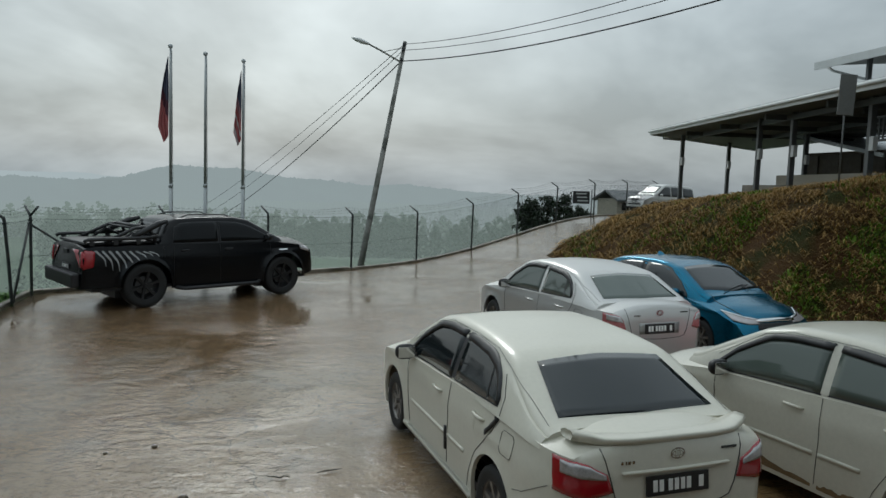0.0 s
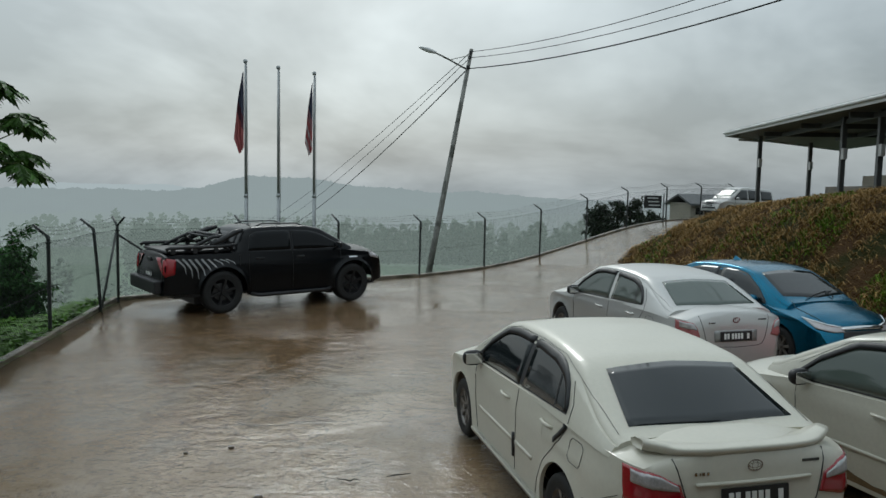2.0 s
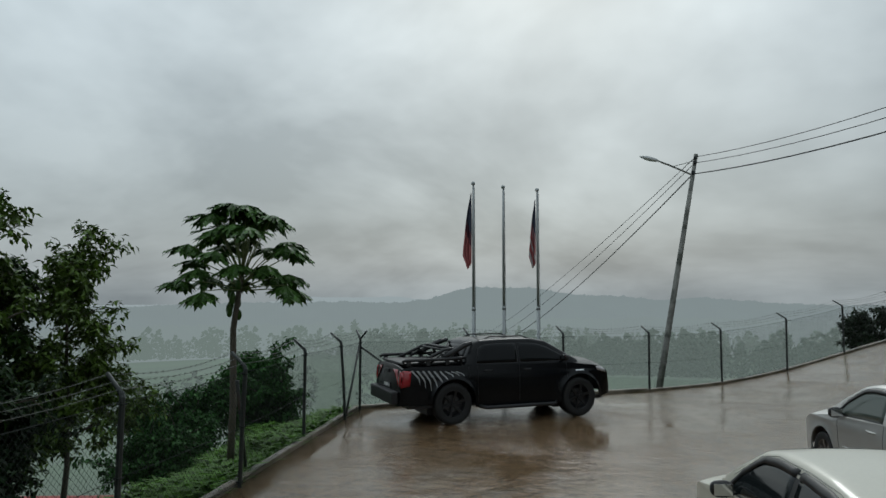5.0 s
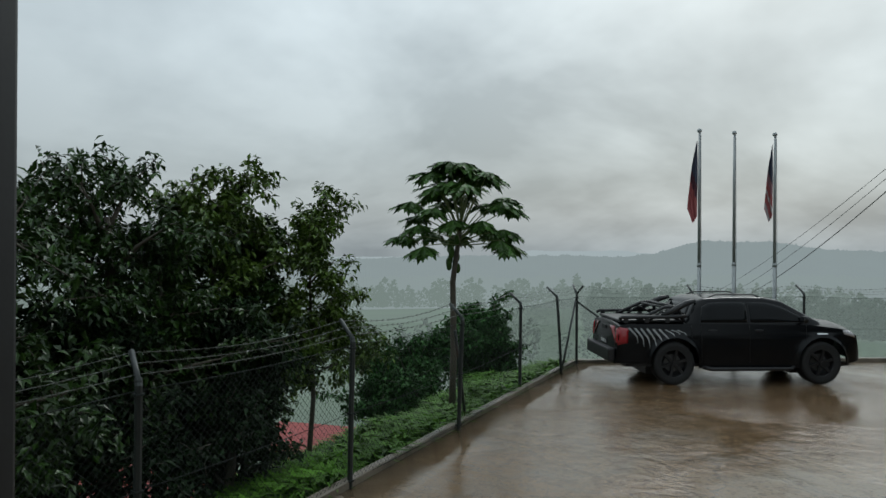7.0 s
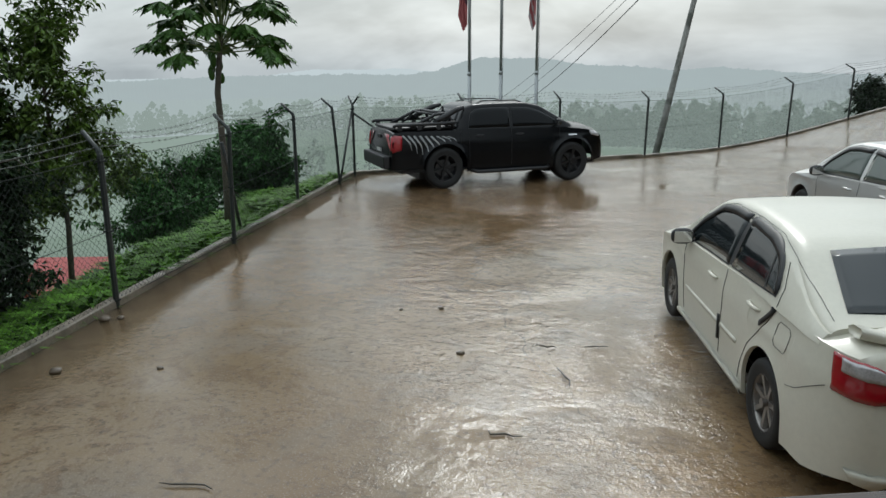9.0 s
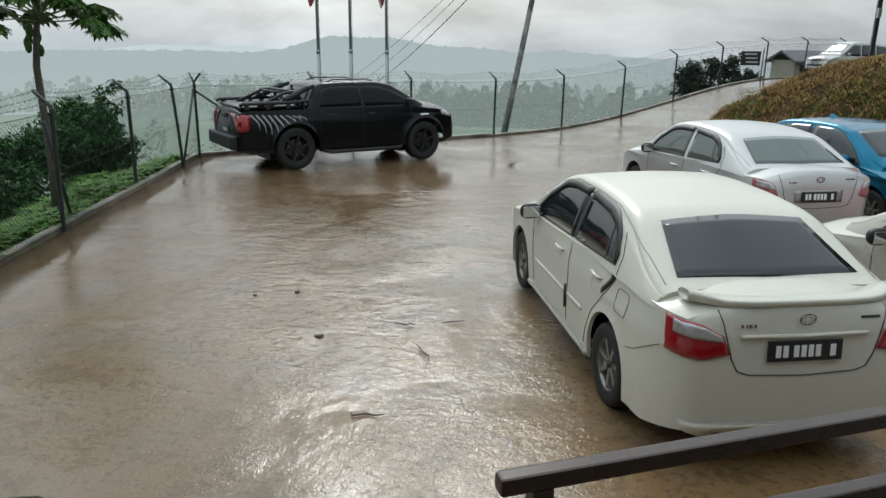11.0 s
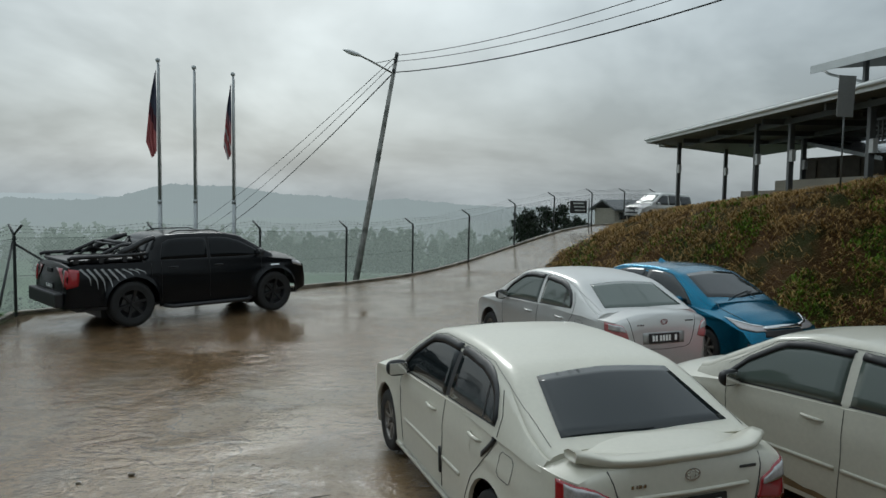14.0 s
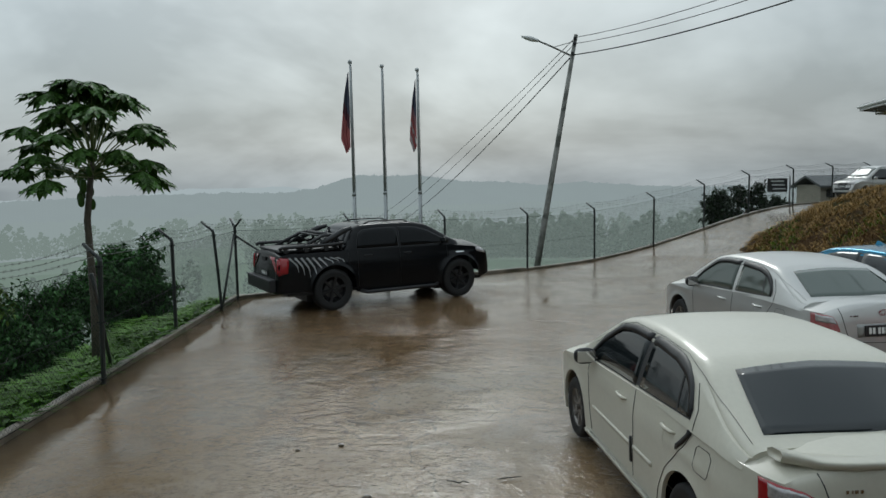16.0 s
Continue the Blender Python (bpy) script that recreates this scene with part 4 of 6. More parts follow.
def side_glass(sh, car, side, panes, glass, frame_mat, visor=None):
    """Each pane: lower and upper outline of (y, z); a black surround under it and, if asked, a rain visor over its top edge."""
    ax = "l" if side < 0 else "r"
    for low, high in panes:
        def grow(line, dz, e):
            return [(line[0][0] - e, line[0][1] + dz), *[(y, z + dz) for y, z in line[1:-1]], (line[-1][0] + e, line[-1][1] + dz)]
        sh.patch("window_seal", ax, grow(low, -0.012, 0.012), grow(high, 0.012, 0.012), frame_mat, car, 0.003, 14, 5, thick=False)
        sh.patch("side_window", ax, low, high, glass, car, 0.007, 14, 6)
        if visor and len(high) > 1:
            top = [(y, z + 0.012) for y, z in high]
            bot = [(y, z - 0.04) for y, z in high]
            sh.patch("rain_visor", ax, bot, top, M_TRIM, car, 0.018, 14, 3)


SEDAN = dict(w=1.70, wb=2.55, y0=-0.965, y1=3.40, wr=0.305, tw=0.19, arch=0.36, flare=0.014, waist=0.62, crease=0.80,
             round=((0.55, 0.30), (0.60, 0.30)), shoulder=0.968, hips=1.02, tumble=0.29, crown=0.075,
             deck=((-0.965, 0.36), (-0.96, 0.62), (-0.945, 0.76), (-0.925, 1.02), (-0.90, 1.08), (-0.84, 1.10), (-0.5, 1.112), (0.2, 1.09), (2.25, 1.02), (2.5, 1.0), (3.0, 0.89), (3.22, 0.80), (3.32, 0.70), (3.37, 0.58), (3.40, 0.42)),
             belt=((-0.965, 0.35), (-0.955, 0.6), (-0.93, 0.88), (-0.87, 0.99), (-0.3, 1.015), (0.4, 1.0), (1.0, 0.965), (2.2, 0.90), (2.9, 0.80), (3.25, 0.66), (3.40, 0.40)),
             sill=((-0.965, 0.30), (-0.6, 0.20), (0.3, 0.19), (2.2, 0.18), (3.0, 0.18), (3.4, 0.28)),
             cabin=((-0.62, 1.08), (-0.52, 1.12), (0.04, 1.375), (0.18, 1.415), (0.55, 1.452), (1.0, 1.465), (1.4, 1.45), (1.72, 1.39), (2.45, 1.035), (2.56, 1.0)))


def sedan(m, label, paint, glass, k=(1, 1, 1), spoiler=True, visors=True, guards=True, front=False, spokes=7, rim=None, plate_z=0.80, mud=False, lamp_x=0.47, pillar=None, garnish=True, lamp=None):
    s = SEDAN
    car = empty("sedan_car", m, label, "car", "parked cars")
    sh = Shell(s, k)
    body_obj(sh, car, paint)
    sk = dict(s, w=s["w"] * k[0], wb=s["wb"] * k[1], y0=s["y0"] * k[1], y1=s["y1"] * k[1])
    wheels(car, sk, rim or M_RIM, spokes)
    front_pane = ([(0.98, 0.99), (1.5, 0.965), (2.16, 0.925)], [(0.98, 1.365), (1.35, 1.36), (1.6, 1.325), (1.93, 1.14), (2.16, 0.945)])
    rear = ([(0.02, 1.05), (0.45, 1.02), (0.90, 0.997)], [(0.02, 1.09), (0.09, 1.20), (0.20, 1.285), (0.42, 1.34), (0.90, 1.366)])
    for sd in (-1, 1):
        side_glass(sh, car, sd, [front_pane, rear], glass, M_TRIM, visor=visors)
        ax = "l" if sd < 0 else "r"
        sh.patch("door_pillar", ax, [(0.90, 0.995), (0.98, 0.99)], [(0.90, 1.365), (0.98, 1.36)], pillar or M_TRIM, car, 0.004, 4, 6, thick=False)
        sh.patch("window_divider", ax, [(0.20, 1.04), (0.225, 1.04)], [(0.27, 1.30), (0.295, 1.31)], M_TRIM, car, 0.010, 3, 5, thick=False)
        sh.seam("door_gap", ax, [(0.94, 0.96), (0.93, 0.6), (0.95, 0.27)], 0.0028, M_SEAM, car)
        sh.seam("door_gap", ax, [(0.06, 1.26), (-0.05, 1.12), (-0.06, 1.0), (0.06, 0.84), (0.32, 0.60), (0.44, 0.40), (0.48, 0.27)], 0.0028, M_SEAM, car)
        sh.seam("door_gap", ax, [(2.10, 0.88), (2.08, 0.6), (2.02, 0.27)], 0.0028, M_SEAM, car)
        sh.seam("roof_gap", ax, [(-0.55, 1.085), (-0.25, 1.2), (0.04, 1.30), (0.36, 1.375), (0.8, 1.395), (1.4, 1.385), (1.7, 1.32), (2.15, 1.05)], 0.0016, M_SEAM, car)
        sh.patch("side_moulding", ax, [(0.55, 0.505), (0.92, 0.50)], [(0.55, 0.535), (0.92, 0.53)], paint, car, 0.012, 8, 3)
        sh.patch("side_moulding", ax, [(0.98, 0.50), (1.95, 0.485)], [(0.98, 0.53), (1.95, 0.515)], paint, car, 0.012, 12, 3)
        if guards:
          sh.patch("door_edge_guard", ax, [(0.955, 0.38), (0.985, 0.38)], [(0.955, 0.58), (0.985, 0.58)], M_TRIM, car, 0.014, 3, 4)
          sh.patch("door_edge_guard", ax, [(-0.03, 0.95), (0.13, 0.80)], [(-0.015, 0.98), (0.145, 0.83)], M_TRIM, car, 0.014, 6, 3)
          sh.patch("side_skirt", ax, [(0.40, 0.17), (2.15, 0.16)], [(0.40, 0.25), (2.15, 0.24)], paint, car, 0.03, 16, 4)
        handle(sh, car, sd, 1.20, 0.835, paint)
        handle(sh, car, sd, 0.30, 0.88, paint)
        mirror(sh, car, sd, 1.98, 0.95, M_TRIM if sd < 0 else paint)
        # tail lamps wrap round the corner
        x = sd
        tail = lamp or M_TAIL
        body_lamp = sh.patch("tail_lamp", "b", [(x * lamp_x, 0.79), (x * 0.62, 0.765), (x * 0.72, 0.768), (x * 0.785, 0.785)], [(x * (lamp_x + 0.04), 0.90), (x * 0.62, 0.955), (x * 0.72, 0.98), (x * 0.77, 0.985)], tail, car, 0.012, 14, 8, "red tail lamp with a clear upper band")
        sh.patch("clear_band", "b", [(x * (lamp_x + 0.045), 0.868), (x * 0.62, 0.88), (x * 0.75, 0.90)], [(x * (lamp_x + 0.05), 0.895), (x * 0.62, 0.944), (x * 0.745, 0.972)], M_LENS, body_lamp, 0.02, 10, 5)
        sh.seam("bumper_gap", ax, [(-0.35, 0.60), (-0.48, 0.64), (-0.64, 0.73), (-0.74, 0.785)], 0.0022, M_SEAM, car)
    sh.seam("flap_gap", "l", [(-0.27, 0.765), (-0.13, 0.76), (-0.105, 0.79), (-0.11, 0.90), (-0.14, 0.925), (-0.28, 0.93), (-0.31, 0.90), (-0.30, 0.79), (-0.27, 0.765)], 0.002, M_SEAM, car)
    # rear window, windscreen, boot
    sh.patch("rear_window", "t", [(-0.615, -0.50), (0, -0.535), (0.615, -0.50)], [(-0.515, 0.02), (0, 0.05), (0.515, 0.02)], glass, car, 0.006, 18, 9)
    sh.patch("windscreen", "t", [(-0.62, 2.35), (0, 2.45), (0.62, 2.35)], [(-0.52, 1.74), (0, 1.70), (0.52, 1.74)], glass, car, 0.006, 16, 8)
    sh.seam("boot_gap", "b", [(-0.53, 1.04), (-0.50, 0.93), (-0.452, 0.76), (-0.41, 0.685), (-0.34, 0.66), (0, 0.645), (0.34, 0.66), (0.41, 0.685), (0.452, 0.76), (0.50, 0.93), (0.53, 1.04)], 0.004, M_SEAM, car)
    if garnish:
        sh.patch("boot_garnish", "b", [(-0.40, 0.885), (0, 0.88), (0.40, 0.885)], [(-0.40, 0.900), (0, 0.896), (0.40, 0.900)], paint, car, 0.02, 14, 3)
    else:
        sh.patch("plate_recess_shade", "b", [(-0.32, 0.715), (0.32, 0.715)], [(-0.33, 0.86), (0.33, 0.86)], M_RECESS_SHADE, car, 0.004, 10, 4)
    V = []
    for i in range(25 if spoiler else 0):
        t = i / 24 * 2 - 1
        x, lift = t * 0.67, 1.092 + 0.014 * smooth01((abs(t) - 0.74) / 0.16)
        y = -0.93 + 0.15 * abs(t) ** 4
        th = 0.008 + 0.010 * smooth01((abs(t) - 0.7) / 0.2)
        for dy, dz in ((0, 0), (0.02, th), (0.10, th * 0.7), (0.20 - 0.05 * abs(t) ** 6, -0.012), (0.19 - 0.05 * abs(t) ** 6, -0.045), (0.02, -0.034 - th * 0.5)):
            V.append((x * k[0], (y + dy) * k[1], (lift + dz) * k[2]))
    if spoiler:
        Fc = [(i * 6 + j, i * 6 + (j + 1) % 6, (i + 1) * 6 + (j + 1) % 6, (i + 1) * 6 + j) for i in range(24) for j in range(6)] + [tuple(range(6)), tuple(range(144, 150))]
        obj("boot_spoiler", V, Fc, paint, car, smooth=True)
    p = sh.hit("b", 0, 0.985, 0.01)
    bm = bmesh.new()
    for a, b in ((0.055, 0.037), (0.022, 0.035), (0.045, 0.017)):
        n = 20
        for i in range(n):
            q, q2 = 2 * math.pi * i / n, 2 * math.pi * (i + 1) / n
            vs = [bm.verts.new((a * k * math.cos(z), -0.004, b * k * math.sin(z))) for k, z in ((1, q), (1, q2), (0.82, q2), (0.82, q))]
            bm.faces.new(vs)
    badge = part("badge", bm, M_CHROME, car)
    badge.location = p
    for k, (x, w) in enumerate(((-0.40, 0.016), (-0.372, 0.008), (-0.35, 0.02), (-0.32, 0.016))):
        q = sh.hit("b", x, 0.955, 0.005)
        part("model_mark", box_bm(w, 0.006, 0.02, q, 0.001), M_CHROME, car)
    q = sh.hit("b", 0.41, 0.985, 0.005)
    part("trim_mark", box_bm(0.12, 0.006, 0.016, q, 0.001), M_SEAM, car)
    plate(sh, car, "b", plate_z, 0.47, 0.125, radians(-6))
    if mud:
        r = random.Random(5)
        for a, b in ((0.50, 0.92), (0.98, 2.0)):
            n = 12
            low = [(a + (b - a) * i / n, 0.235) for i in range(n + 1)]
            high = [(y, 0.275 + 0.03 * r.random() + 0.02 * math.sin(y * 5)) for y, _ in low]
            sh.patch("mud_splash", "l", low, high, M_MUD, car, 0.003, 40, 5, thick=False)
    if front:
        for x in (-1, 1):
            lamp = sh.patch("headlamp", "f", [(x * 0.36, 0.66), (x * 0.55, 0.655), (x * 0.76, 0.70)], [(x * 0.38, 0.725), (x * 0.56, 0.745), (x * 0.77, 0.81)], M_LENS, car, 0.012, 12, 5, "clear slim headlamp")
            sh.patch("lamp_brow", "f", [(x * 0.36, 0.72), (x * 0.55, 0.74), (x * 0.76, 0.80)], [(x * 0.37, 0.735), (x * 0.56, 0.758), (x * 0.77, 0.825)], M_CHROME, lamp, 0.016, 10, 3)
            sh.patch("fog_lamp_recess", "f", [(x * 0.52, 0.36), (x * 0.70, 0.38)], [(x * 0.55, 0.48), (x * 0.72, 0.50)], M_TRIM, car, 0.008, 6, 4)
            sh.seam("bonnet_gap", "t", [(x * 0.60, 2.5), (x * 0.62, 2.9), (x * 0.56, 3.2)], 0.004, M_SEAM, car)
            tube("wiper", [sh.hit("t", x * 0.28, 2.47, 0.02), sh.hit("t", x * 0.05 - 0.2, 2.34, 0.02), sh.hit("t", x * 0.05 - 0.35, 2.3, 0.02)], 0.008, M_TRIM, car, 5)
        sh.patch("grille", "f", [(-0.40, 0.58), (0, 0.565), (0.40, 0.58)], [(-0.38, 0.675), (0, 0.675), (0.38, 0.675)], M_TRIM, car, 0.008, 12, 4)
        sh.patch("grille_bar", "f", [(-0.40, 0.685), (0, 0.69), (0.40, 0.685)], [(-0.40, 0.725), (0, 0.735), (0.40, 0.725)], M_CHROME, car, 0.016, 12, 3)
        sh.patch("lower_grille", "f", [(-0.42, 0.36), (0.42, 0.36)], [(-0.46, 0.47), (0.46, 0.47)], M_TRIM, car, 0.008, 12, 4)
        q = sh.hit("t", 0, 0.55, 0.0)
        V = [q + Vector(v) for v in ((-0.03, 0.1, -0.01), (0.03, 0.1, -0.01), (0.03, -0.1, -0.01), (-0.03, -0.1, -0.01), (0, -0.09, 0.06), (0, -0.02, 0.05))]
        obj("antenna_fin", V, [(0, 1, 5), (1, 2, 4, 5), (2, 3, 4), (3, 0, 5, 4)], paint, car)
    sh.patch("rear_lip", "b", [(-0.66, 0.27), (0, 0.25), (0.66, 0.27)], [(-0.70, 0.37), (0, 0.35), (0.70, 0.37)], paint, car, 0.03, 16, 4)
    sh.patch("lower_valance", "b", [(-0.52, 0.22), (0, 0.20), (0.52, 0.22)], [(-0.54, 0.29), (0, 0.275), (0.54, 0.29)], M_TRIM, car, 0.02, 14, 3)
    return car


def car_matrix(x, y, z, yaw, pitch=0.0, roll=0.0):
    return pose(x, y, z, pitch, roll, yaw)


# the plate recess is a flat panel; its shade is put into this grey
M_RECESS_SHADE = mat("shaded_plate_recess", (0.30, 0.30, 0.29), 0.4, 0.4, 0.1, 4, 40, 0.03)
M_TAIL_PALE = mat("faded_pink_lamp_lens", (0.34, 0.10, 0.10), 0.15, 0, 0.25, 30, 90, 0.2, 0.004, 0.8)
sedan(car_matrix(1.215, 5.14, 0.0, 19.6, 0.3, 0.0), "white sedan with tinted windows and a boot spoiler on wet concrete", M_WHITE, M_GLASS, (1.0, 1.0, 1.012))
sedan(car_matrix(2.615, 10.05, 0.02, 21.1, 0.6), "silver sedan with lightly tinted windows parked on the wet yard", M_SILVER, M_GLASS_GREEN, (0.99, 0.975, 1.025), False, True, False, spokes=6, plate_z=0.785, lamp_x=0.54, pillar=M_SILVER, garnish=False, lamp=M_TAIL_PALE)
sedan(car_matrix(4.0, 13.75, 0.0, 203.0, -0.3), "metallic blue sedan parked nose out against the bank", M_BLUE, M_GLASS, (0.98, 0.98, 1.0), False, False, False, front=True, rim=M_RIM)
sedan(car_matrix(4.22, 5.02, 0.0, 24.2, 0.3), "wet cream-white sedan beside the veranda rail", M_CREAM, M_GLASS_GREEN, (0.955, 0.965, 1.035), False, True, False, spokes=8, rim=M_RIM, pillar=M_CREAM, mud=True)
sedan(car_matrix(6.8, 5.75, 0.0, 24.0), "red sedan parked below the bank", M_RED_PAINT, M_GLASS, (1.0, 1.0, 0.98), False, False, False)


PICKUP = dict(w=1.84, wb=3.085, y0=-1.22, y1=4.0, wr=0.43, tw=0.29, arch=0.50, flare=0.05, waist=0.80, crease=0.98,
              round=((0.16, 0.07), (0.55, 0.26)), shoulder=0.96, tumble=0.24, crown=0.08,
              deck=((-1.22, 0.50), (-1.215, 0.60), (-1.19, 0.64), (-1.17, 1.18), (-1.15, 1.235), (-1.0, 1.24), (0.8, 1.24), (2.9, 1.27), (3.1, 1.265), (3.6, 1.22), (3.78, 1.16), (3.9, 1.04), (3.97, 0.85), (4.0, 0.55)),
              belt=((-1.22, 0.48), (-1.19, 0.62), (-1.16, 1.16), (-1.0, 1.20), (0.8, 1.20), (2.9, 1.18), (3.5, 1.11), (3.85, 0.97), (4.0, 0.50)),
              sill=((-1.22, 0.44), (-0.6, 0.44), (0.5, 0.34), (2.6, 0.34), (3.6, 0.40), (4.0, 0.48)),
              cabin=((0.30, 1.23), (0.36, 1.40), (0.50, 1.66), (0.70, 1.725), (1.2, 1.75), (1.95, 1.745), (2.32, 1.68), (2.96, 1.34), (3.1, 1.27)))


def pickup(m):
    s = PICKUP
    car = empty("pickup_truck", m, "black lifted double-cab pickup truck with a sports bar, beaded with rain", "pickup truck", "parked cars")
    sh = Shell(s)
    body_obj(sh, car, M_BLACK)
    wheels(car, s, M_RIM_BLACK, 6)
    front_p = ([(1.60, 1.23), (2.1, 1.23), (2.72, 1.24)], [(1.60, 1.62), (2.0, 1.61), (2.3, 1.53), (2.72, 1.31)])
    rear_p = ([(0.56, 1.23), (1.0, 1.23), (1.53, 1.23)], [(0.63, 1.53), (0.76, 1.60), (1.1, 1.62), (1.53, 1.62)])
    for sd in (-1, 1):
        ax = "l" if sd < 0 else "r"
        side_glass(sh, car, sd, [front_p, rear_p], M_GLASS_BLACK, M_TRIM)
        for y in (1.565, 0.56, 2.76):
            sh.seam("door_gap", ax, [(y, 1.18), (y, 0.75), (y, 0.45)], 0.004, M_PLATE, car)
        sh.seam("bed_gap", ax, [(0.36, 1.18), (0.36, 0.95)], 0.008, M_PLATE, car)
        handle(sh, car, sd, 1.76, 1.08, M_TRIM)
        handle(sh, car, sd, 0.80, 1.08, M_TRIM)
        mirror(sh, car, sd, 2.68, 1.28, M_TRIM)
        tube("side_step", [(sd * 0.88, 0.60, 0.36), (sd * 0.97, 0.75, 0.33), (sd * 0.97, 2.4, 0.33), (sd * 0.88, 2.52, 0.36)], 0.04, M_TRIM, car, 8)
        x = sd
        lamp = sh.patch("tail_lamp", "b", [(x * 0.80, 0.84), (x * 0.905, 0.84)], [(x * 0.81, 1.12), (x * 0.90, 1.12)], M_TAIL, car, 0.02, 6, 8, "red tail lamp")
        sh.patch("tail_lamp_side", ax, [(-1.18, 0.80), (-0.98, 0.84)], [(-1.17, 1.15), (-0.95, 1.12)], M_TAIL, car, 0.018, 6, 6)
        sh.patch("headlamp", ax, [(3.55, 1.0), (3.80, 0.94)], [(3.53, 1.08), (3.76, 1.05)], M_LENS, car, 0.01, 6, 4)
        # pale slanted strokes of the bed decal
        for i in range(9):
            y, z = -0.96 + i * 0.125, 1.13 - 0.006 * i
            ln = (0.10 + 0.30 * math.sin(min(i + 2, 9) / 9 * math.pi) * (1 if i < 6 else 0.5))
            sh.patch("decal_stroke", ax, [(y, z), (y + 0.17, z - ln * 0.55), (y + 0.20, z - ln)], [(y + 0.045, z + 0.01), (y + 0.195, z - ln * 0.5), (y + 0.205, z - ln)], M_DECAL, car, 0.004, 7, 3, thick=False)
        sh.patch("badge_mark", ax, [(2.98, 1.0), (3.2, 1.0)], [(2.98, 1.025), (3.2, 1.025)], M_CHROME, car, 0.004, 4, 2, thick=False)
        # sports bar and bed rails
        tube("sports_bar", [(sd * 0.78, 0.24, 1.24), (sd * 0.74, 0.14, 1.51), (sd * 0.72, 0.04, 1.54), (sd * 0.70, -0.15, 1.52), (sd * 0.74, -0.72, 1.26)], 0.035, M_TRIM, car, 10)
        tube("sports_bar", [(sd * 0.75, 0.18, 1.26), (sd * 0.72, -0.2, 1.44), (sd * 0.74, -0.46, 1.26)], 0.026, M_TRIM, car, 8)
        tube("bed_rail", [(sd * 0.84, -1.12, 1.30), (sd * 0.84, -1.05, 1.335), (sd * 0.84, 0.0, 1.345), (sd * 0.82, 0.28, 1.36)], 0.034, M_TRIM, car, 8)
        for y in (-0.98, -0.55, -0.12):
            part("rail_bracket", box_bm(0.05, 0.09, 0.12, (sd * 0.84, y, 1.28), 0.01), M_TRIM, car)
        V, Fc = tube_data([(sd * 0.80, -0.22, 1.36), (sd * 0.78, 0.02, 1.47), (sd * 0.74, 0.30, 1.60), (sd * 0.70, 0.50, 1.65)], [0.045, 0.06, 0.06, 0.04], 8)
        obj("roll_bar_wing", V, Fc, M_TRIM, car, smooth=True)
        tube("roof_rail", [(sd * 0.56, 0.8, 1.69), (sd * 0.56, 1.0, 1.765), (sd * 0.56, 1.8, 1.765), (sd * 0.56, 2.0, 1.70)], 0.014, M_TRIM, car, 6)
    tube("sports_bar_cross", [(-0.71, 0.04, 1.54), (0.71, 0.04, 1.54)], 0.035, M_TRIM, car, 10)
    tube("sports_bar_cross", [(-0.70, -0.15, 1.52), (0.70, -0.15, 1.52)], 0.022, M_TRIM, car, 8)
    part("bed_cover", box_bm(1.52, 1.36, 0.05, (0, -0.40, 1.255), 0.02), M_TRIM, car)
    sh.patch("rear_window", "b", [(-0.60, 1.35), (0.60, 1.35)], [(-0.55, 1.58), (0.55, 1.58)], M_GLASS_BLACK, car, 0.006, 12, 6)
    sh.patch("windscreen", "t", [(-0.66, 2.84), (0, 2.92), (0.66, 2.84)], [(-0.58, 2.38), (0, 2.34), (0.58, 2.38)], M_GLASS_BLACK, car, 0.006, 14, 6)
    sh.seam("tailgate_gap", "b", [(-0.76, 1.12), (-0.76, 0.68), (0.76, 0.68), (0.76, 1.12)], 0.006, M_SEAM, car)
    part("rear_bumper", box_bm(1.66, 0.15, 0.26, (0, -1.27, 0.60), 0.035), M_TRIM, car)
    part("tailgate_handle", box_bm(0.22, 0.03, 0.08, (0, -1.185, 1.08), 0.01), M_TRIM, car)
    plate(sh, car, "b", 0.80, 0.44, 0.11)
    sh.patch("grille", "f", [(-0.5, 0.66), (0.5, 0.66)], [(-0.48, 0.92), (0.48, 0.92)], M_TRIM, car, 0.01, 10, 5)
    return car


M_DECAL = mat("grey_decal_film", (0.30, 0.31, 0.31), 0.4, 0, 0.2, 6, 40, 0.05)
pickup(car_matrix(-6.43, 14.32, 0.0, -45.4) @ Matrix.Diagonal((1.0, 1.0, 1.035, 1.0)))


VAN = dict(w=1.66, wb=2.65, y0=-0.85, y1=3.40, wr=0.32, tw=0.19, arch=0.37, flare=0.012, waist=0.72, crease=0.85,
           round=((0.2, 0.1), (0.45, 0.22)), shoulder=0.96, tumble=0.17, crown=0.06,
           deck=((-0.85, 0.4), (-0.84, 1.0), (-0.8, 1.05), (2.4, 1.06), (2.6, 1.05), (3.2, 0.93), (3.32, 0.8), (3.38, 0.6), (3.40, 0.42)),
           belt=((-0.85, 0.38), (-0.83, 0.9), (-0.8, 1.0), (2.2, 0.98), (2.9, 0.92), (3.3, 0.74), (3.40, 0.40)),
           sill=((-0.85, 0.34), (0.4, 0.28), (2.2, 0.27), (3.4, 0.32)),
           cabin=((-0.82, 1.05), (-0.74, 1.45), (-0.62, 1.66), (-0.4, 1.73), (0.8, 1.76), (1.5, 1.74), (1.8, 1.66), (2.5, 1.12), (2.6, 1.06)))


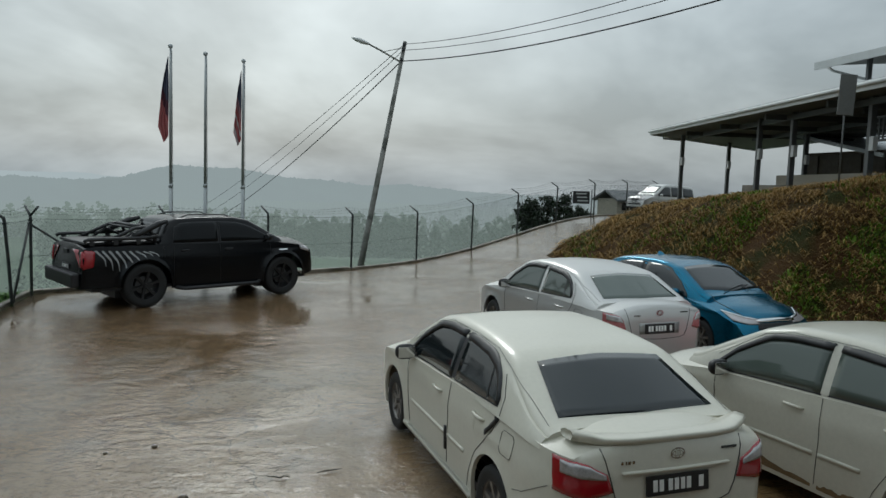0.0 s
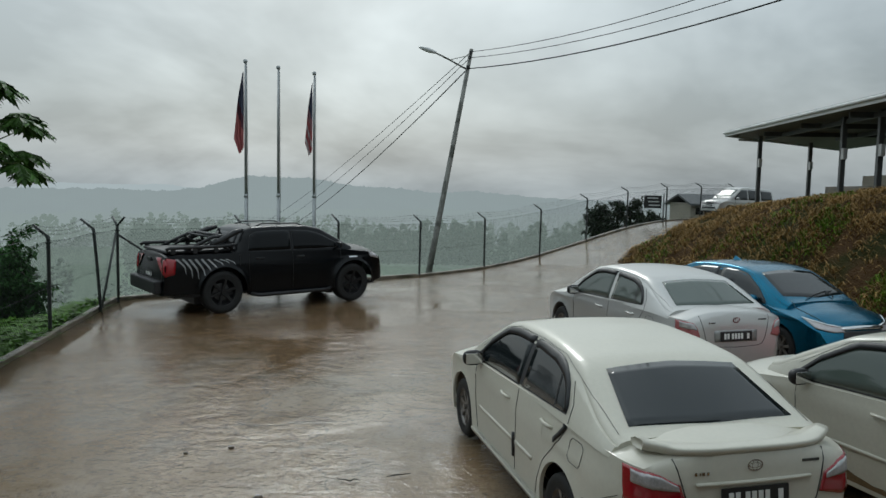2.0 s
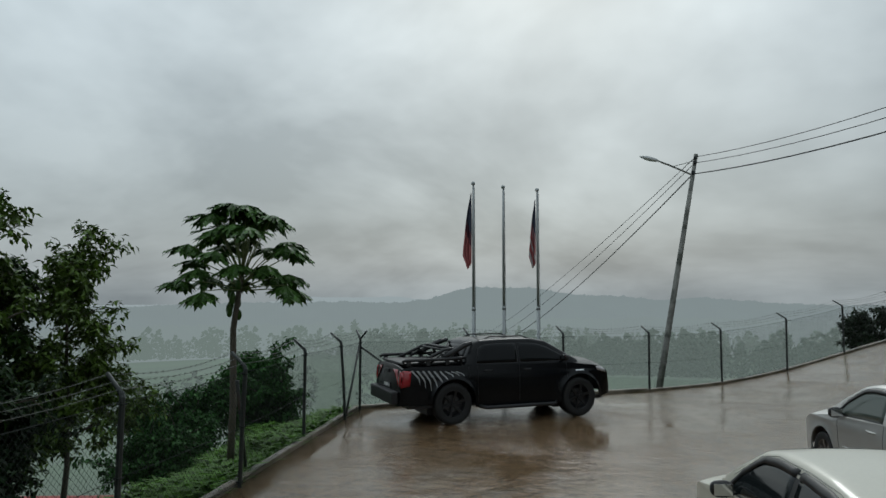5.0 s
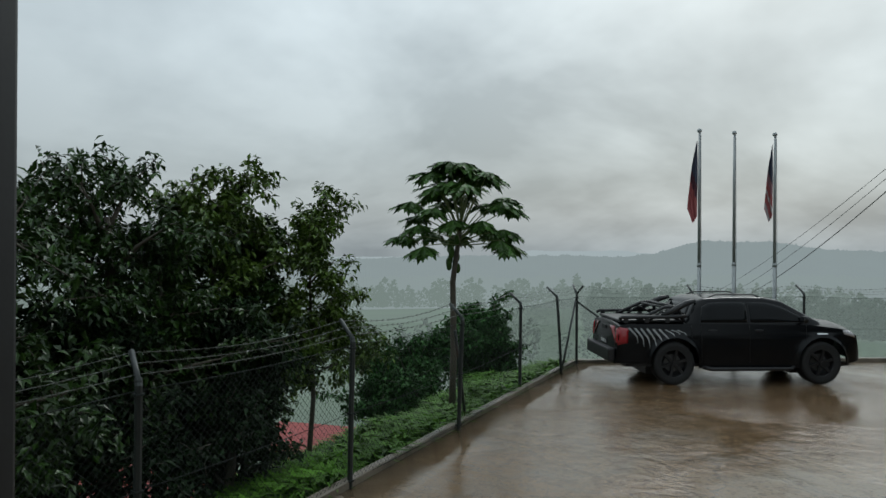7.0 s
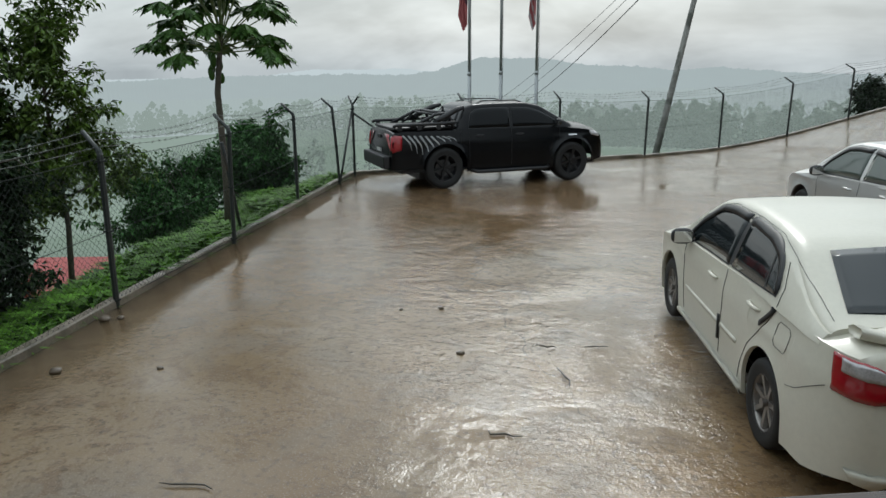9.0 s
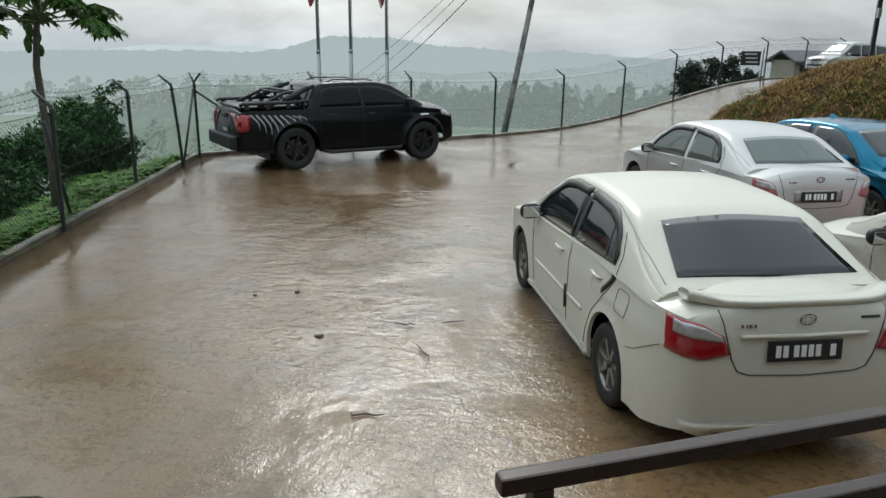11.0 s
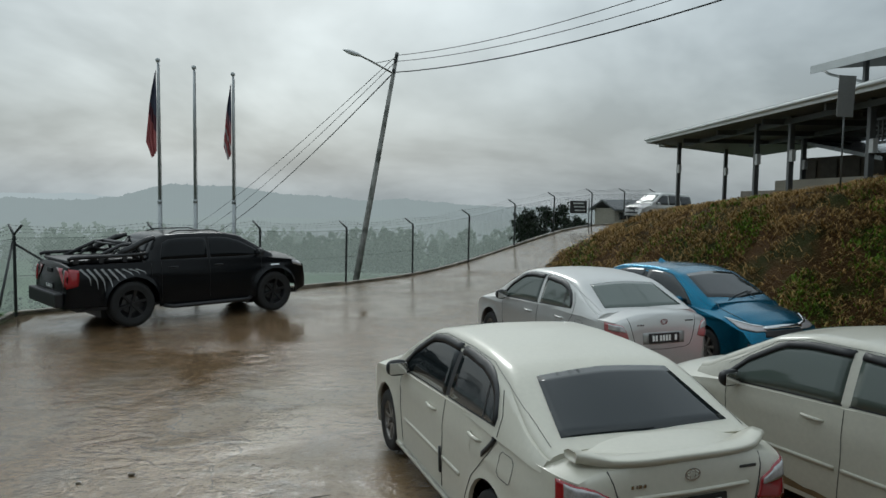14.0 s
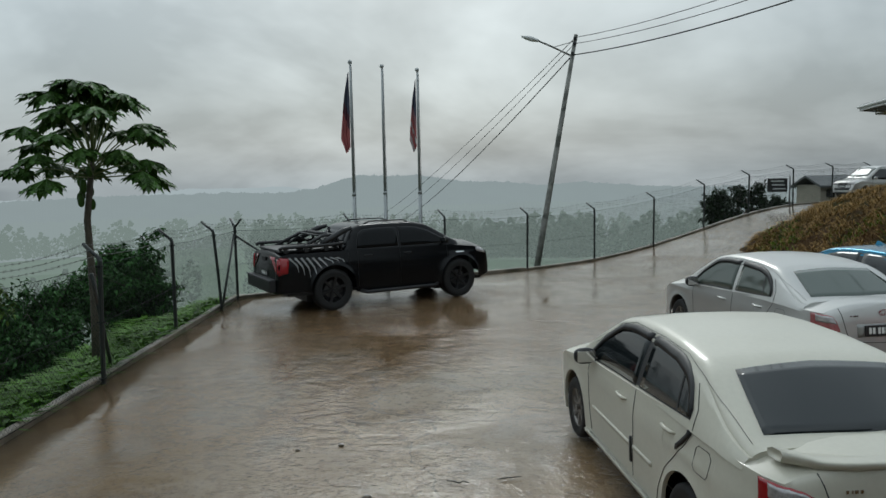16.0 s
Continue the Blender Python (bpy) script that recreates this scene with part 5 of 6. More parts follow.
def van(m):
    s = VAN
    car = empty("family_van", m, "silver family van standing at the top of the road", "van", "parked cars")
    sh = Shell(s)
    body_obj(sh, car, M_SILVER)
    wheels(car, s, M_RIM, 6)
    panes = [([(1.3, 1.02), (2.25, 1.02)], [(1.3, 1.56), (1.75, 1.54), (2.25, 1.12)]), ([(0.35, 1.03), (1.22, 1.03)], [(0.35, 1.58), (1.22, 1.58)]), ([(-0.62, 1.04), (0.27, 1.04)], [(-0.56, 1.54), (0.27, 1.58)])]
    for sd in (-1, 1):
        ax = "l" if sd < 0 else "r"
        side_glass(sh, car, sd, panes, M_GLASS, M_TRIM)
        for y in (1.26, 0.31, 2.25):
            sh.seam("door_gap", ax, [(y, 0.98), (y, 0.4)], 0.005, M_SEAM, car)
        mirror(sh, car, sd, 2.15, 1.05, M_SILVER)
        x = sd
        sh.patch("headlamp", "f", [(x * 0.36, 0.70), (x * 0.70, 0.72)], [(x * 0.36, 0.83), (x * 0.70, 0.84)], M_LENS, car, 0.01, 8, 4)
    sh.patch("windscreen", "t", [(-0.62, 2.4), (0, 2.47), (0.62, 2.4)], [(-0.58, 1.84), (0, 1.80), (0.58, 1.84)], M_GLASS_GREEN, car, 0.006, 14, 6)
    sh.patch("grille", "f", [(-0.32, 0.70), (0.32, 0.70)], [(-0.32, 0.82), (0.32, 0.82)], M_TRIM, car, 0.01, 8, 4)
    sh.patch("lower_grille", "f", [(-0.5, 0.44), (0.5, 0.44)], [(-0.5, 0.54), (0.5, 0.54)], M_TRIM, car, 0.01, 8, 4)
    plate(sh, car, "f", 0.62)
    return car


van(car_matrix(14.2, 42.6, road_z(13.5, 42) - 0.04, 118.0, 2.0))

# ---- building on the bank ----
def prism(name, outline, z0, z1, material, parent=None, label=""):
    n = len(outline)
    V = [(x, y, z0) for x, y in outline] + [(x, y, z1) for x, y in outline]
    Fc = [tuple(range(n))[::-1], tuple(range(n, 2 * n))] + [(i, (i + 1) % n, n + (i + 1) % n, n + i) for i in range(n)]
    return obj(name, V, Fc, material, parent, label)


def wall_run(name, a, b, z0, z1, th, material, parent, label=""):
    d = Vector((b[0] - a[0], b[1] - a[1])).normalized()
    q = Vector((-d.y, d.x)) * th
    return prism(name, [a, b, (b[0] + q.x, b[1] + q.y), (a[0] + q.x, a[1] + q.y)], z0, z1, material, parent, label)


def roof_sheet(name, A, B, C, D, ribs, material, parent, depth=0.035):
    """Corrugated sheet over four corners A-B (front eave) and D-C (back); the ribs run from front to back."""
    A, B, C, D = (Vector(v) for v in (A, B, C, D))
    V = []
    for i in range(ribs * 4 + 1):
        t = i / (ribs * 4)
        h = (0, depth, depth, 0)[i % 4]
        p, q = A.lerp(B, t), D.lerp(C, t)
        V += [p + Vector((0, 0, h)), q + Vector((0, 0, h))]
    return obj(name, V, [f[::-1] for f in grid_faces(ribs * 4 + 1, 2)], material, parent)


def carport():
    ob = empty("open_hall", pose(0, 0, 0), "open-sided hall with grey steel columns and a metal roof", "building")
    A, B, C, D = (10.35, 35.4, 5.62), (11.5, 7.5, 5.62), (21, 7.5, 5.9), (18.2, 41.0, 5.35)
    up = Vector((0, 0, 0.06))
    roof_sheet("roof", Vector(A) + up, Vector(B) + up, Vector(C) + up, Vector(D) + up, 110, M_ROOF, ob)
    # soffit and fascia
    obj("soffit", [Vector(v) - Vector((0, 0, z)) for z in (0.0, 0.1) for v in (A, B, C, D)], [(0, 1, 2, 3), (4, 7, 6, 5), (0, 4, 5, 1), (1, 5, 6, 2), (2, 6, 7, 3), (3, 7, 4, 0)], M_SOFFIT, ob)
    def board(p, q, out):
        p, q, o = Vector(p), Vector(q), Vector(out)
        V = [v + w for v in (p, q) for w in (Vector((0, 0, 0.10)), Vector((0, 0, -0.16)), o * 0.05 + Vector((0, 0, -0.16)), o * 0.05 + Vector((0, 0, 0.10)))]
        return V, [(0, 1, 2, 3), (7, 6, 5, 4), (0, 4, 5, 1), (1, 5, 6, 2), (2, 6, 7, 3), (3, 7, 4, 0)]
    obj("fascia", *board(A, B, (-1, -0.04, 0)), M_FASCIA, ob)
    obj("fascia", *board(A, D, (-0.6, 0.8, 0)), M_FASCIA, ob)
    V, Fc = tube_data([Vector(A) + Vector((-0.1, 0, 0.0)), Vector(B) + Vector((-0.1, 0, 0.0))], 0.06, 8)
    obj("gutter", V, Fc, M_FASCIA, ob, smooth=True)
    cols = [(11.9, 35.2), (12.05, 27.0), (12.15, 24.6), (12.2, 20.2), (12.25, 15.9), (12.3, 11.6), (15.2, 37.6), (15.4, 30.0)]
    for x, y in cols:
        g = bank_z(x, y) - 0.3
        part("column", box_bm(0.17, 0.17, 5.55 - g, (x, y, (5.55 + g) / 2), 0.012), M_COL, ob)
        part("junction_box", box_bm(0.14, 0.2, 0.4, (x - 0.02, y - 0.17, 4.2), 0.01), M_FASCIA, ob)
    tube("downpipe", [(10.9, 35.2, 5.55), (10.9, 35.2, 5.3), (11.8, 35.15, 5.25)], 0.05, M_FASCIA, ob, 8)
    for y in (33, 29, 25, 21, 17, 13):
        part("roof_beam", box_bm(8.2, 0.1, 0.2, (15.4, y, 5.40), 0.01), M_COL, ob)
    for x in (12.1, 15.3):
        part("roof_beam", box_bm(0.1, 25, 0.18, (x, 22.5, 5.38), 0.01), M_COL, ob)
    prism("floor_slab", [(12.8, 30), (12.8, 8), (21, 8), (21, 30)], 2.3, 3.05, M_CONC, ob)
    wall_run("half_wall", (12.9, 27.2), (13.0, 17.0), 2.6, 3.42, 0.14, M_WALL, ob)
    wall_run("half_wall", (13.0, 16.9), (13.0, 8.5), 2.6, 3.42, 0.14, M_WALL, ob)
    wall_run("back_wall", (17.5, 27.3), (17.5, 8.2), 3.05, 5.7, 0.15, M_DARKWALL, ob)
    # barred screens above the half wall
    wall_run("screen_rail", (13.05, 21.75), (13.05, 9.0), 4.36, 4.43, 0.05, M_COL, ob)
    wall_run("screen_rail", (13.05, 21.75), (13.05, 9.0), 5.06, 5.13, 0.05, M_COL, ob)
    for i in range(46):
        y = 19.4 - i * 0.2
        part("screen_bar", box_bm(0.03, 0.035, 0.66, (13.07, y, 4.745), 0.004), M_COL, ob)
    for i in range(9):
        y = 21.65 - i * 0.2
        part("lattice_bar", box_bm(0.04, 0.05, 0.66, (13.07, y, 4.745), 0.004), M_COL, ob)
    for z in (4.5, 4.62, 4.78, 4.92):
        part("lattice_rail", box_bm(0.045, 1.7, 0.045, (13.1, 20.85, z), 0.004), M_COL, ob)
    return ob


def upper_block():
    ob = empty("upper_house", pose(0, 0, 0), "two-storey cream house behind the hall with a wide eave", "house")
    wall_run("wall", (14.9, 23.3), (17.7, 8.0), 5.75, 7.32, 0.2, M_WALL, ob)
    roof_sheet("roof", (13.15, 25.4, 7.38), (16.4, 8.0, 7.38), (23, 8.0, 7.9), (20, 26.0, 7.9), 80, M_ROOF, ob)
    V = [(13.1, 25.4, z) for z in (7.14, 7.40)] + [(16.35, 8.0, z) for z in (7.14, 7.40)]
    obj("fascia", V + [(x + 0.05, y, z) for x, y, z in V], [(0, 1, 3, 2), (4, 6, 7, 5), (0, 2, 6, 4), (1, 5, 7, 3), (0, 4, 5, 1), (2, 3, 7, 6)], M_FASCIA, ob)
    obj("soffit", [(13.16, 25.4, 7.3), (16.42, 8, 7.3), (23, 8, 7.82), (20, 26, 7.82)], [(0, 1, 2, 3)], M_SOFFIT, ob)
    for y in (23.6, ):
        part("post", box_bm(0.14, 0.14, 1.9, (14.0, y, 6.4), 0.01), M_COL, ob)
        tube("bracket", [(14.0, y + 0.1, 6.6), (13.7, y + 1.6, 7.1), (13.6, y + 1.9, 7.3)], 0.05, M_FASCIA, ob, 6)
    for y in (20.6, 16.6, 12.6):
        xw = 14.9 + (23.3 - y) * 0.183
        w = new("window")
        w.parent = ob
        part("window_frame", box_bm(0.1, 1.9, 0.5, (xw - 0.02, y, 6.75), 0.01, None, Matrix.Rotation(radians(10.4), 4, "Z")), M_COL, w)
        for k in range(4):
            part("pane", box_bm(0.03, 0.42, 0.4, (xw - 0.085 + (0.68 - k * 0.455) * 0.183, y - 0.68 + k * 0.455, 6.75), 0.004, None, Matrix.Rotation(radians(10.4), 4, "Z")), M_GLASS, w)
    return ob


def back_house():
    ob = empty("rear_hall", pose(0, 0, 0), "low dark hall behind the open building", "building")
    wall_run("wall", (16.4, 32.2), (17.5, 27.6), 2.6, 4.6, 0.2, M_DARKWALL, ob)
    obj("roof", [(16.0, 32.9, 5.62), (17.35, 27.8, 4.45), (25, 28, 4.45), (25, 33, 5.62), (16.0, 32.9, 5.46), (17.35, 27.8, 4.29), (25, 28, 4.29), (25, 33, 5.46)], [(0, 1, 2, 3), (4, 7, 6, 5), (0, 4, 5, 1), (1, 5, 6, 2), (2, 6, 7, 3), (3, 7, 4, 0)], M_ROOF, ob)
    for k in range(4):
        t = (k + 0.5) / 4
        part("door_panel", box_bm(0.9, 0.06, 1.5, (16.36 + 1.1 * t, 32.2 - 4.6 * t, 3.7), 0.01, None, Matrix.Rotation(radians(-76), 4, "Z")), M_BARK, ob)
    return ob


carport()
upper_block()
back_house()


def sign_board():
    x, y = 9.75, 17.3
    z = bank_z(x, y)
    ob = empty("sign_board", pose(x, y, z - 0.06), "grey blank-backed sign board on a thin post", "sign")
    tube("post", [(0, 0, 0), (0, 0, 2.6)], 0.022, M_COL, ob, 8)
    part("board", box_bm(0.40, 0.03, 0.98, (0, -0.045, 2.26), 0.006, None, Matrix.Rotation(radians(2), 4, "Y")), M_SIGN, ob)
    return ob


sign_board()


def small_house(x, y, z, s, label, roof):
    ob = empty("hut", pose(x, y, z, 0, 0, 25), label, "hut")
    part("wall", box_bm(5 * s, 4 * s, 2.4 * s, (0, 0, 1.2 * s)), M_WALL, ob)
    V = [(-3 * s, -2.6 * s, 2.3 * s), (3 * s, -2.6 * s, 2.3 * s), (3 * s, 0, 3.5 * s), (-3 * s, 0, 3.5 * s), (-3 * s, 2.6 * s, 2.3 * s), (3 * s, 2.6 * s, 2.3 * s)]
    V += [(a, b, c - 0.12) for a, b, c in V]
    obj("roof", V, [(0, 1, 2, 3), (3, 2, 5, 4), (6, 9, 8, 7), (9, 10, 11, 8), (0, 6, 7, 1), (4, 5, 11, 10), (0, 3, 9, 6), (3, 4, 10, 9), (1, 7, 8, 2), (2, 8, 11, 5)], roof, ob)
    part("door", box_bm(0.9 * s, 0.06, 1.9 * s, (0.6 * s, -2.02 * s, 0.95 * s), 0.01), M_DARKWALL, ob)
    part("window", box_bm(1.1 * s, 0.06, 0.9 * s, (-1.2 * s, -2.02 * s, 1.4 * s), 0.01), M_GLASS, ob)
    return ob


small_house(13.0, 50.5, 0.75, 0.55, "far hut with a dark roof beyond the road", M_COL)
small_house(-15.9, 12.9, -4.1, 0.50, "small hut with a red metal roof down the slope", M_RED_ROOF)
small_house(-16.6, 8.2, -4.4, 0.55, "small hut with a red metal roof under the trees", M_RED_ROOF)


def road_sign(x, y, z):
    ob = empty("notice_board", pose(x, y, z, 0, 0, -14), "small dark notice board on a post by the road", "sign")
    tube("post", [(0.5, 0, -0.3), (0.5, 0, 1.6)], 0.03, M_COL, ob, 6)
    part("board", box_bm(0.8, 0.04, 0.6, (0, 0, 1.2), 0.006), M_TRIM, ob)
    for i in range(3):
        part("mark", box_bm(0.5, 0.01, 0.06, (0.04 * i, -0.028, 1.38 - 0.17 * i), 0.002), M_FASCIA, ob)


road_sign(6.75, 34.1, 1.05)

# ---- veranda where the camera stands ----
DECK = 0.89


def rail_run(a, b, label):
    a, b = Vector(a), Vector(b)
    d = (b - a).normalized()
    ln = (b - a).length
    ang_z = math.degrees(math.atan2(d.y, d.x))
    ob = empty("railing", pose(a.x, a.y, DECK, 0, 0, ang_z), label, "railing", "veranda railings")
    part("top_rail", box_bm(ln + 0.04, 0.036, 0.034, (ln / 2, 0, 0.875), 0.006), M_RAIL, ob)
    part("middle_rail", box_bm(ln - 0.04, 0.04, 0.04, (ln / 2, 0, 0.70), 0.006), M_RAIL, ob)
    part("bottom_rail", box_bm(ln - 0.04, 0.04, 0.04, (ln / 2, 0, 0.10), 0.006), M_RAIL, ob)
    n = max(int(ln / 1.3), 1)
    for i in range(n + 1):
        part("post", box_bm(0.04, 0.04, 0.86, (0.06 + (ln - 0.12) * i / n, 0, 0.43), 0.005), M_RAIL, ob)
    m = int(ln / 0.115)
    for i in range(1, m):
        part("baluster", box_bm(0.022, 0.022, 0.58, (ln * i / m, 0, 0.40), 0.003), M_RAIL, ob)
    return ob


rail_run((0.13, 1.135), (1.13, 1.69), "brown painted steel railing with upright bars")
rail_run((1.23, 1.735), (3.7, 3.0), "brown painted steel railing with upright bars")
rail_run((-3.0, -0.30), (-0.45, 0.84), "brown painted steel railing beside the steps")


def veranda():
    d, q = Vector((0.863, 0.505)), Vector((-0.505, 0.863))
    o = Vector((0.1, 1.16))
    def at(u, v):
        p = o + d * u + q * v
        return (p.x, p.y)
    tagged(prism("floor", [at(-5, 0.12), at(-5, -4.0), at(5.2, -4.0), at(5.2, 0.12)], 0.55, DECK, M_CONC), "raised concrete veranda floor", "floor", kind="structure")
    for k in range(4):
        tagged(prism("step", [at(-0.70, 0.12 + 0.28 * (k + 1)), at(-0.70, 0.12), at(0.0, 0.12), at(0.0, 0.12 + 0.28 * (k + 1))], DECK - 0.17 * (k + 1) - 0.17, DECK - 0.17 * (k + 1), M_CONC), "concrete veranda step", "step", "veranda steps", "structure")
    tagged(prism("wall_south", [at(-5, -4.0), at(-5, -4.2), at(5.2, -4.2), at(5.2, -4.0)], 0.0, 4.2, M_WALL), "cream rendered house wall behind the veranda", "wall", kind="structure")
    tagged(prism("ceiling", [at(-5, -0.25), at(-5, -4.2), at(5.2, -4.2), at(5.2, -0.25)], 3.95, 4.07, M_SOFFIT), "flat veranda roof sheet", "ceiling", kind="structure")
    c = empty("veranda_column", pose(-1.465, 0.328, DECK, 0, 0, 30), "dark painted steel veranda column", "column")
    part("shaft", box_bm(0.12, 0.12, 3.06, (0, 0, 1.53), 0.01), M_TRIM, c)
    part("base_plate", box_bm(0.24, 0.24, 0.02, (0, 0, 0.01), 0.004), M_TRIM, c)
    n = empty("newel_post", pose(1.18, 1.71, DECK, 0, 0, 29), "thick brown railing post with a flat cap", "post")
    part("shaft", box_bm(0.07, 0.07, 0.885, (0, 0, 0.4425), 0.008), M_RAIL, n)
    part("cap", box_bm(0.09, 0.09, 0.015, (0, 0, 0.8925), 0.005), M_RAIL, n)


veranda()


# ---- plants ----
rng = random.Random(7)


def leaf_quad(c, d, up, ln, wd, fold=0.25):
    """A pointed leaf of four triangles, folded along its midrib."""
    d = d.normalized()
    s = d.cross(up)
    s = s.normalized() if s.length > 1e-4 else Vector((1, 0, 0))
    n = s.cross(d)
    m = c + d * ln * 0.5
    return [c, m + s * wd * 0.5 + n * fold * wd, c + d * ln - n * ln * 0.12, m - s * wd * 0.5 + n * fold * wd, m], [(0, 1, 4), (1, 2, 4), (2, 3, 4), (3, 0, 4)]


def leafy_tree(x, y, z, height, spread, leaves, material, label, leaf=0.11, seed=1, squash=1.0, low=0.25, trunk_r=0.1, kind="tree"):
    r = random.Random(seed)
    ob = empty(kind, pose(x, y, z), label, kind)
    tips = []
    top = height * 0.75
    tp = [Vector((0, 0, 0)), Vector((0.1, 0.05, top * 0.35)), Vector((-0.05, 0.1, top * 0.7)), Vector((0.05, 0, top))]
    tube("trunk", tp, [trunk_r, trunk_r * 0.8, trunk_r * 0.55, trunk_r * 0.25], M_BARK, ob, 9)
    for i in range(26):
        t = low + (1 - low) * r.random()
        p0 = Vector((0, 0, top * min(t, 0.98)))
        a, el = r.random() * 6.283, radians(r.uniform(5, 65))
        ln = spread * r.uniform(0.5, 1.0) * (1 - 0.35 * t)
        d = Vector((math.cos(a) * math.cos(el), math.sin(a) * math.cos(el), math.sin(el) * squash))
        mid, end = p0 + d * ln * 0.5 + Vector((0, 0, ln * 0.06)), p0 + d * ln
        chunks = []
        chunks.append(tube_data([p0, mid, end], [trunk_r * 0.35, trunk_r * 0.2, trunk_r * 0.06], 5))
        for _ in range(7):
            q = mid.lerp(end, r.random()) if r.random() < 0.7 else p0.lerp(mid, r.random())
            w = Vector((r.gauss(0, 1), r.gauss(0, 1), r.gauss(0.15, 0.7))).normalized() * spread * r.uniform(0.15, 0.42)
            tips.append((q, q + w))
            chunks.append(tube_data([q, q + w * 0.5, q + w], [trunk_r * 0.1, trunk_r * 0.07, trunk_r * 0.03], 4, False))
        obj("branch", *join_data(chunks), M_BARK, ob, smooth=True)
    V, Fc = [], []
    for k in range(leaves):
        q0, q1 = tips[r.randrange(len(tips))]
        c = q0.lerp(q1, r.random() ** 0.6) + Vector((r.gauss(0, 0.09), r.gauss(0, 0.09), r.gauss(0, 0.08))) * spread * 0.45
        d = Vector((r.gauss(0, 1), r.gauss(0, 1), r.gauss(-0.55, 0.5)))
        v, f = leaf_quad(c, d, Vector((r.gauss(0, 0.4), r.gauss(0, 0.4), 1)), leaf * r.uniform(0.7, 1.3), leaf * r.uniform(0.35, 0.55))
        o = len(V)
        V += v
        Fc += [tuple(i + o for i in t) for t in f]
    cr = obj("crown", V, Fc, material, ob)
    return ob


# trees hard by the fence
def tree_at(x, y, *a, **k):
    return leafy_tree(x, y, valley_z(x, y) - 0.1, *a, **k)


DENSE = "dense broad-leaved tree with dark glossy wet leaves"
tree_at(-8.9, 3.7, 5.8, 2.2, 15000, M_LEAF, DENSE, leaf=0.13, seed=3, trunk_r=0.13)
tree_at(-9.7, 5.6, 6.2, 1.7, 11000, M_LEAF_LIGHT, "broad-leaved tree with drooping yellow-green leaves", leaf=0.14, seed=4, trunk_r=0.1)
tree_at(-9.3, 7.15, 5.5, 1.55, 10000, M_LEAF_LIGHT, "yellow-green broad-leaved tree leaning over the fence", leaf=0.13, seed=14, trunk_r=0.05, low=0.4)
tree_at(-7.6, 1.5, 5.0, 2.2, 14000, M_LEAF, DENSE, leaf=0.13, seed=5, trunk_r=0.13)
tree_at(-8.3, 3.0, 3.4, 2.0, 12000, M_LEAF_DARK_SHADE, "dark leafy undergrowth tree behind the fence", leaf=0.13, seed=6, trunk_r=0.08, low=0.02)
tree_at(-8.6, 5.2, 3.3, 1.7, 11000, M_LEAF_DARK_SHADE, "dark leafy undergrowth tree behind the fence", leaf=0.13, seed=16, trunk_r=0.08, low=0.02)
tree_at(-7.2, 0.2, 3.4, 1.9, 9000, M_LEAF_DARK_SHADE, "dark leafy undergrowth tree behind the fence", leaf=0.13, seed=17, trunk_r=0.08, low=0.02)
tree_at(-10.4, 1.4, 6.2, 2.5, 11000, M_LEAF_DARK_SHADE, "dense dark broad-leaved tree beside the fence", leaf=0.15, seed=8, trunk_r=0.13)
tree_at(-9.4, 4.6, 5.6, 1.7, 9000, M_LEAF, DENSE, leaf=0.13, seed=24, trunk_r=0.1)
tree_at(-10.5, 6.3, 6.0, 1.7, 8500, M_LEAF, DENSE, leaf=0.14, seed=25, trunk_r=0.1, low=0.5)
tree_at(-9.1, 5.5, 3.6, 1.4, 9000, M_LEAF, "leafy undergrowth tree hanging to the fence", leaf=0.13, seed=26, trunk_r=0.08, low=0.02)
BUSH = "rounded dark green bush below the fence"
tree_at(-12.0, 15.6, 2.5, 1.8, 9000, M_BUSH, BUSH, leaf=0.17, seed=11, low=0.02, kind="bush", trunk_r=0.09)
tree_at(-13.4, 16.6, 2.9, 1.9, 8000, M_BUSH, BUSH, leaf=0.17, seed=12, low=0.02, kind="bush", trunk_r=0.09)
tree_at(-12.9, 13.6, 2.0, 1.8, 7000, M_BUSH, BUSH, leaf=0.17, seed=13, low=0.02, kind="bush", trunk_r=0.07)
tree_at(-11.8, 11.4, 1.5, 1.6, 6000, M_BUSH, BUSH, leaf=0.15, seed=18, low=0.02, kind="bush", trunk_r=0.06)


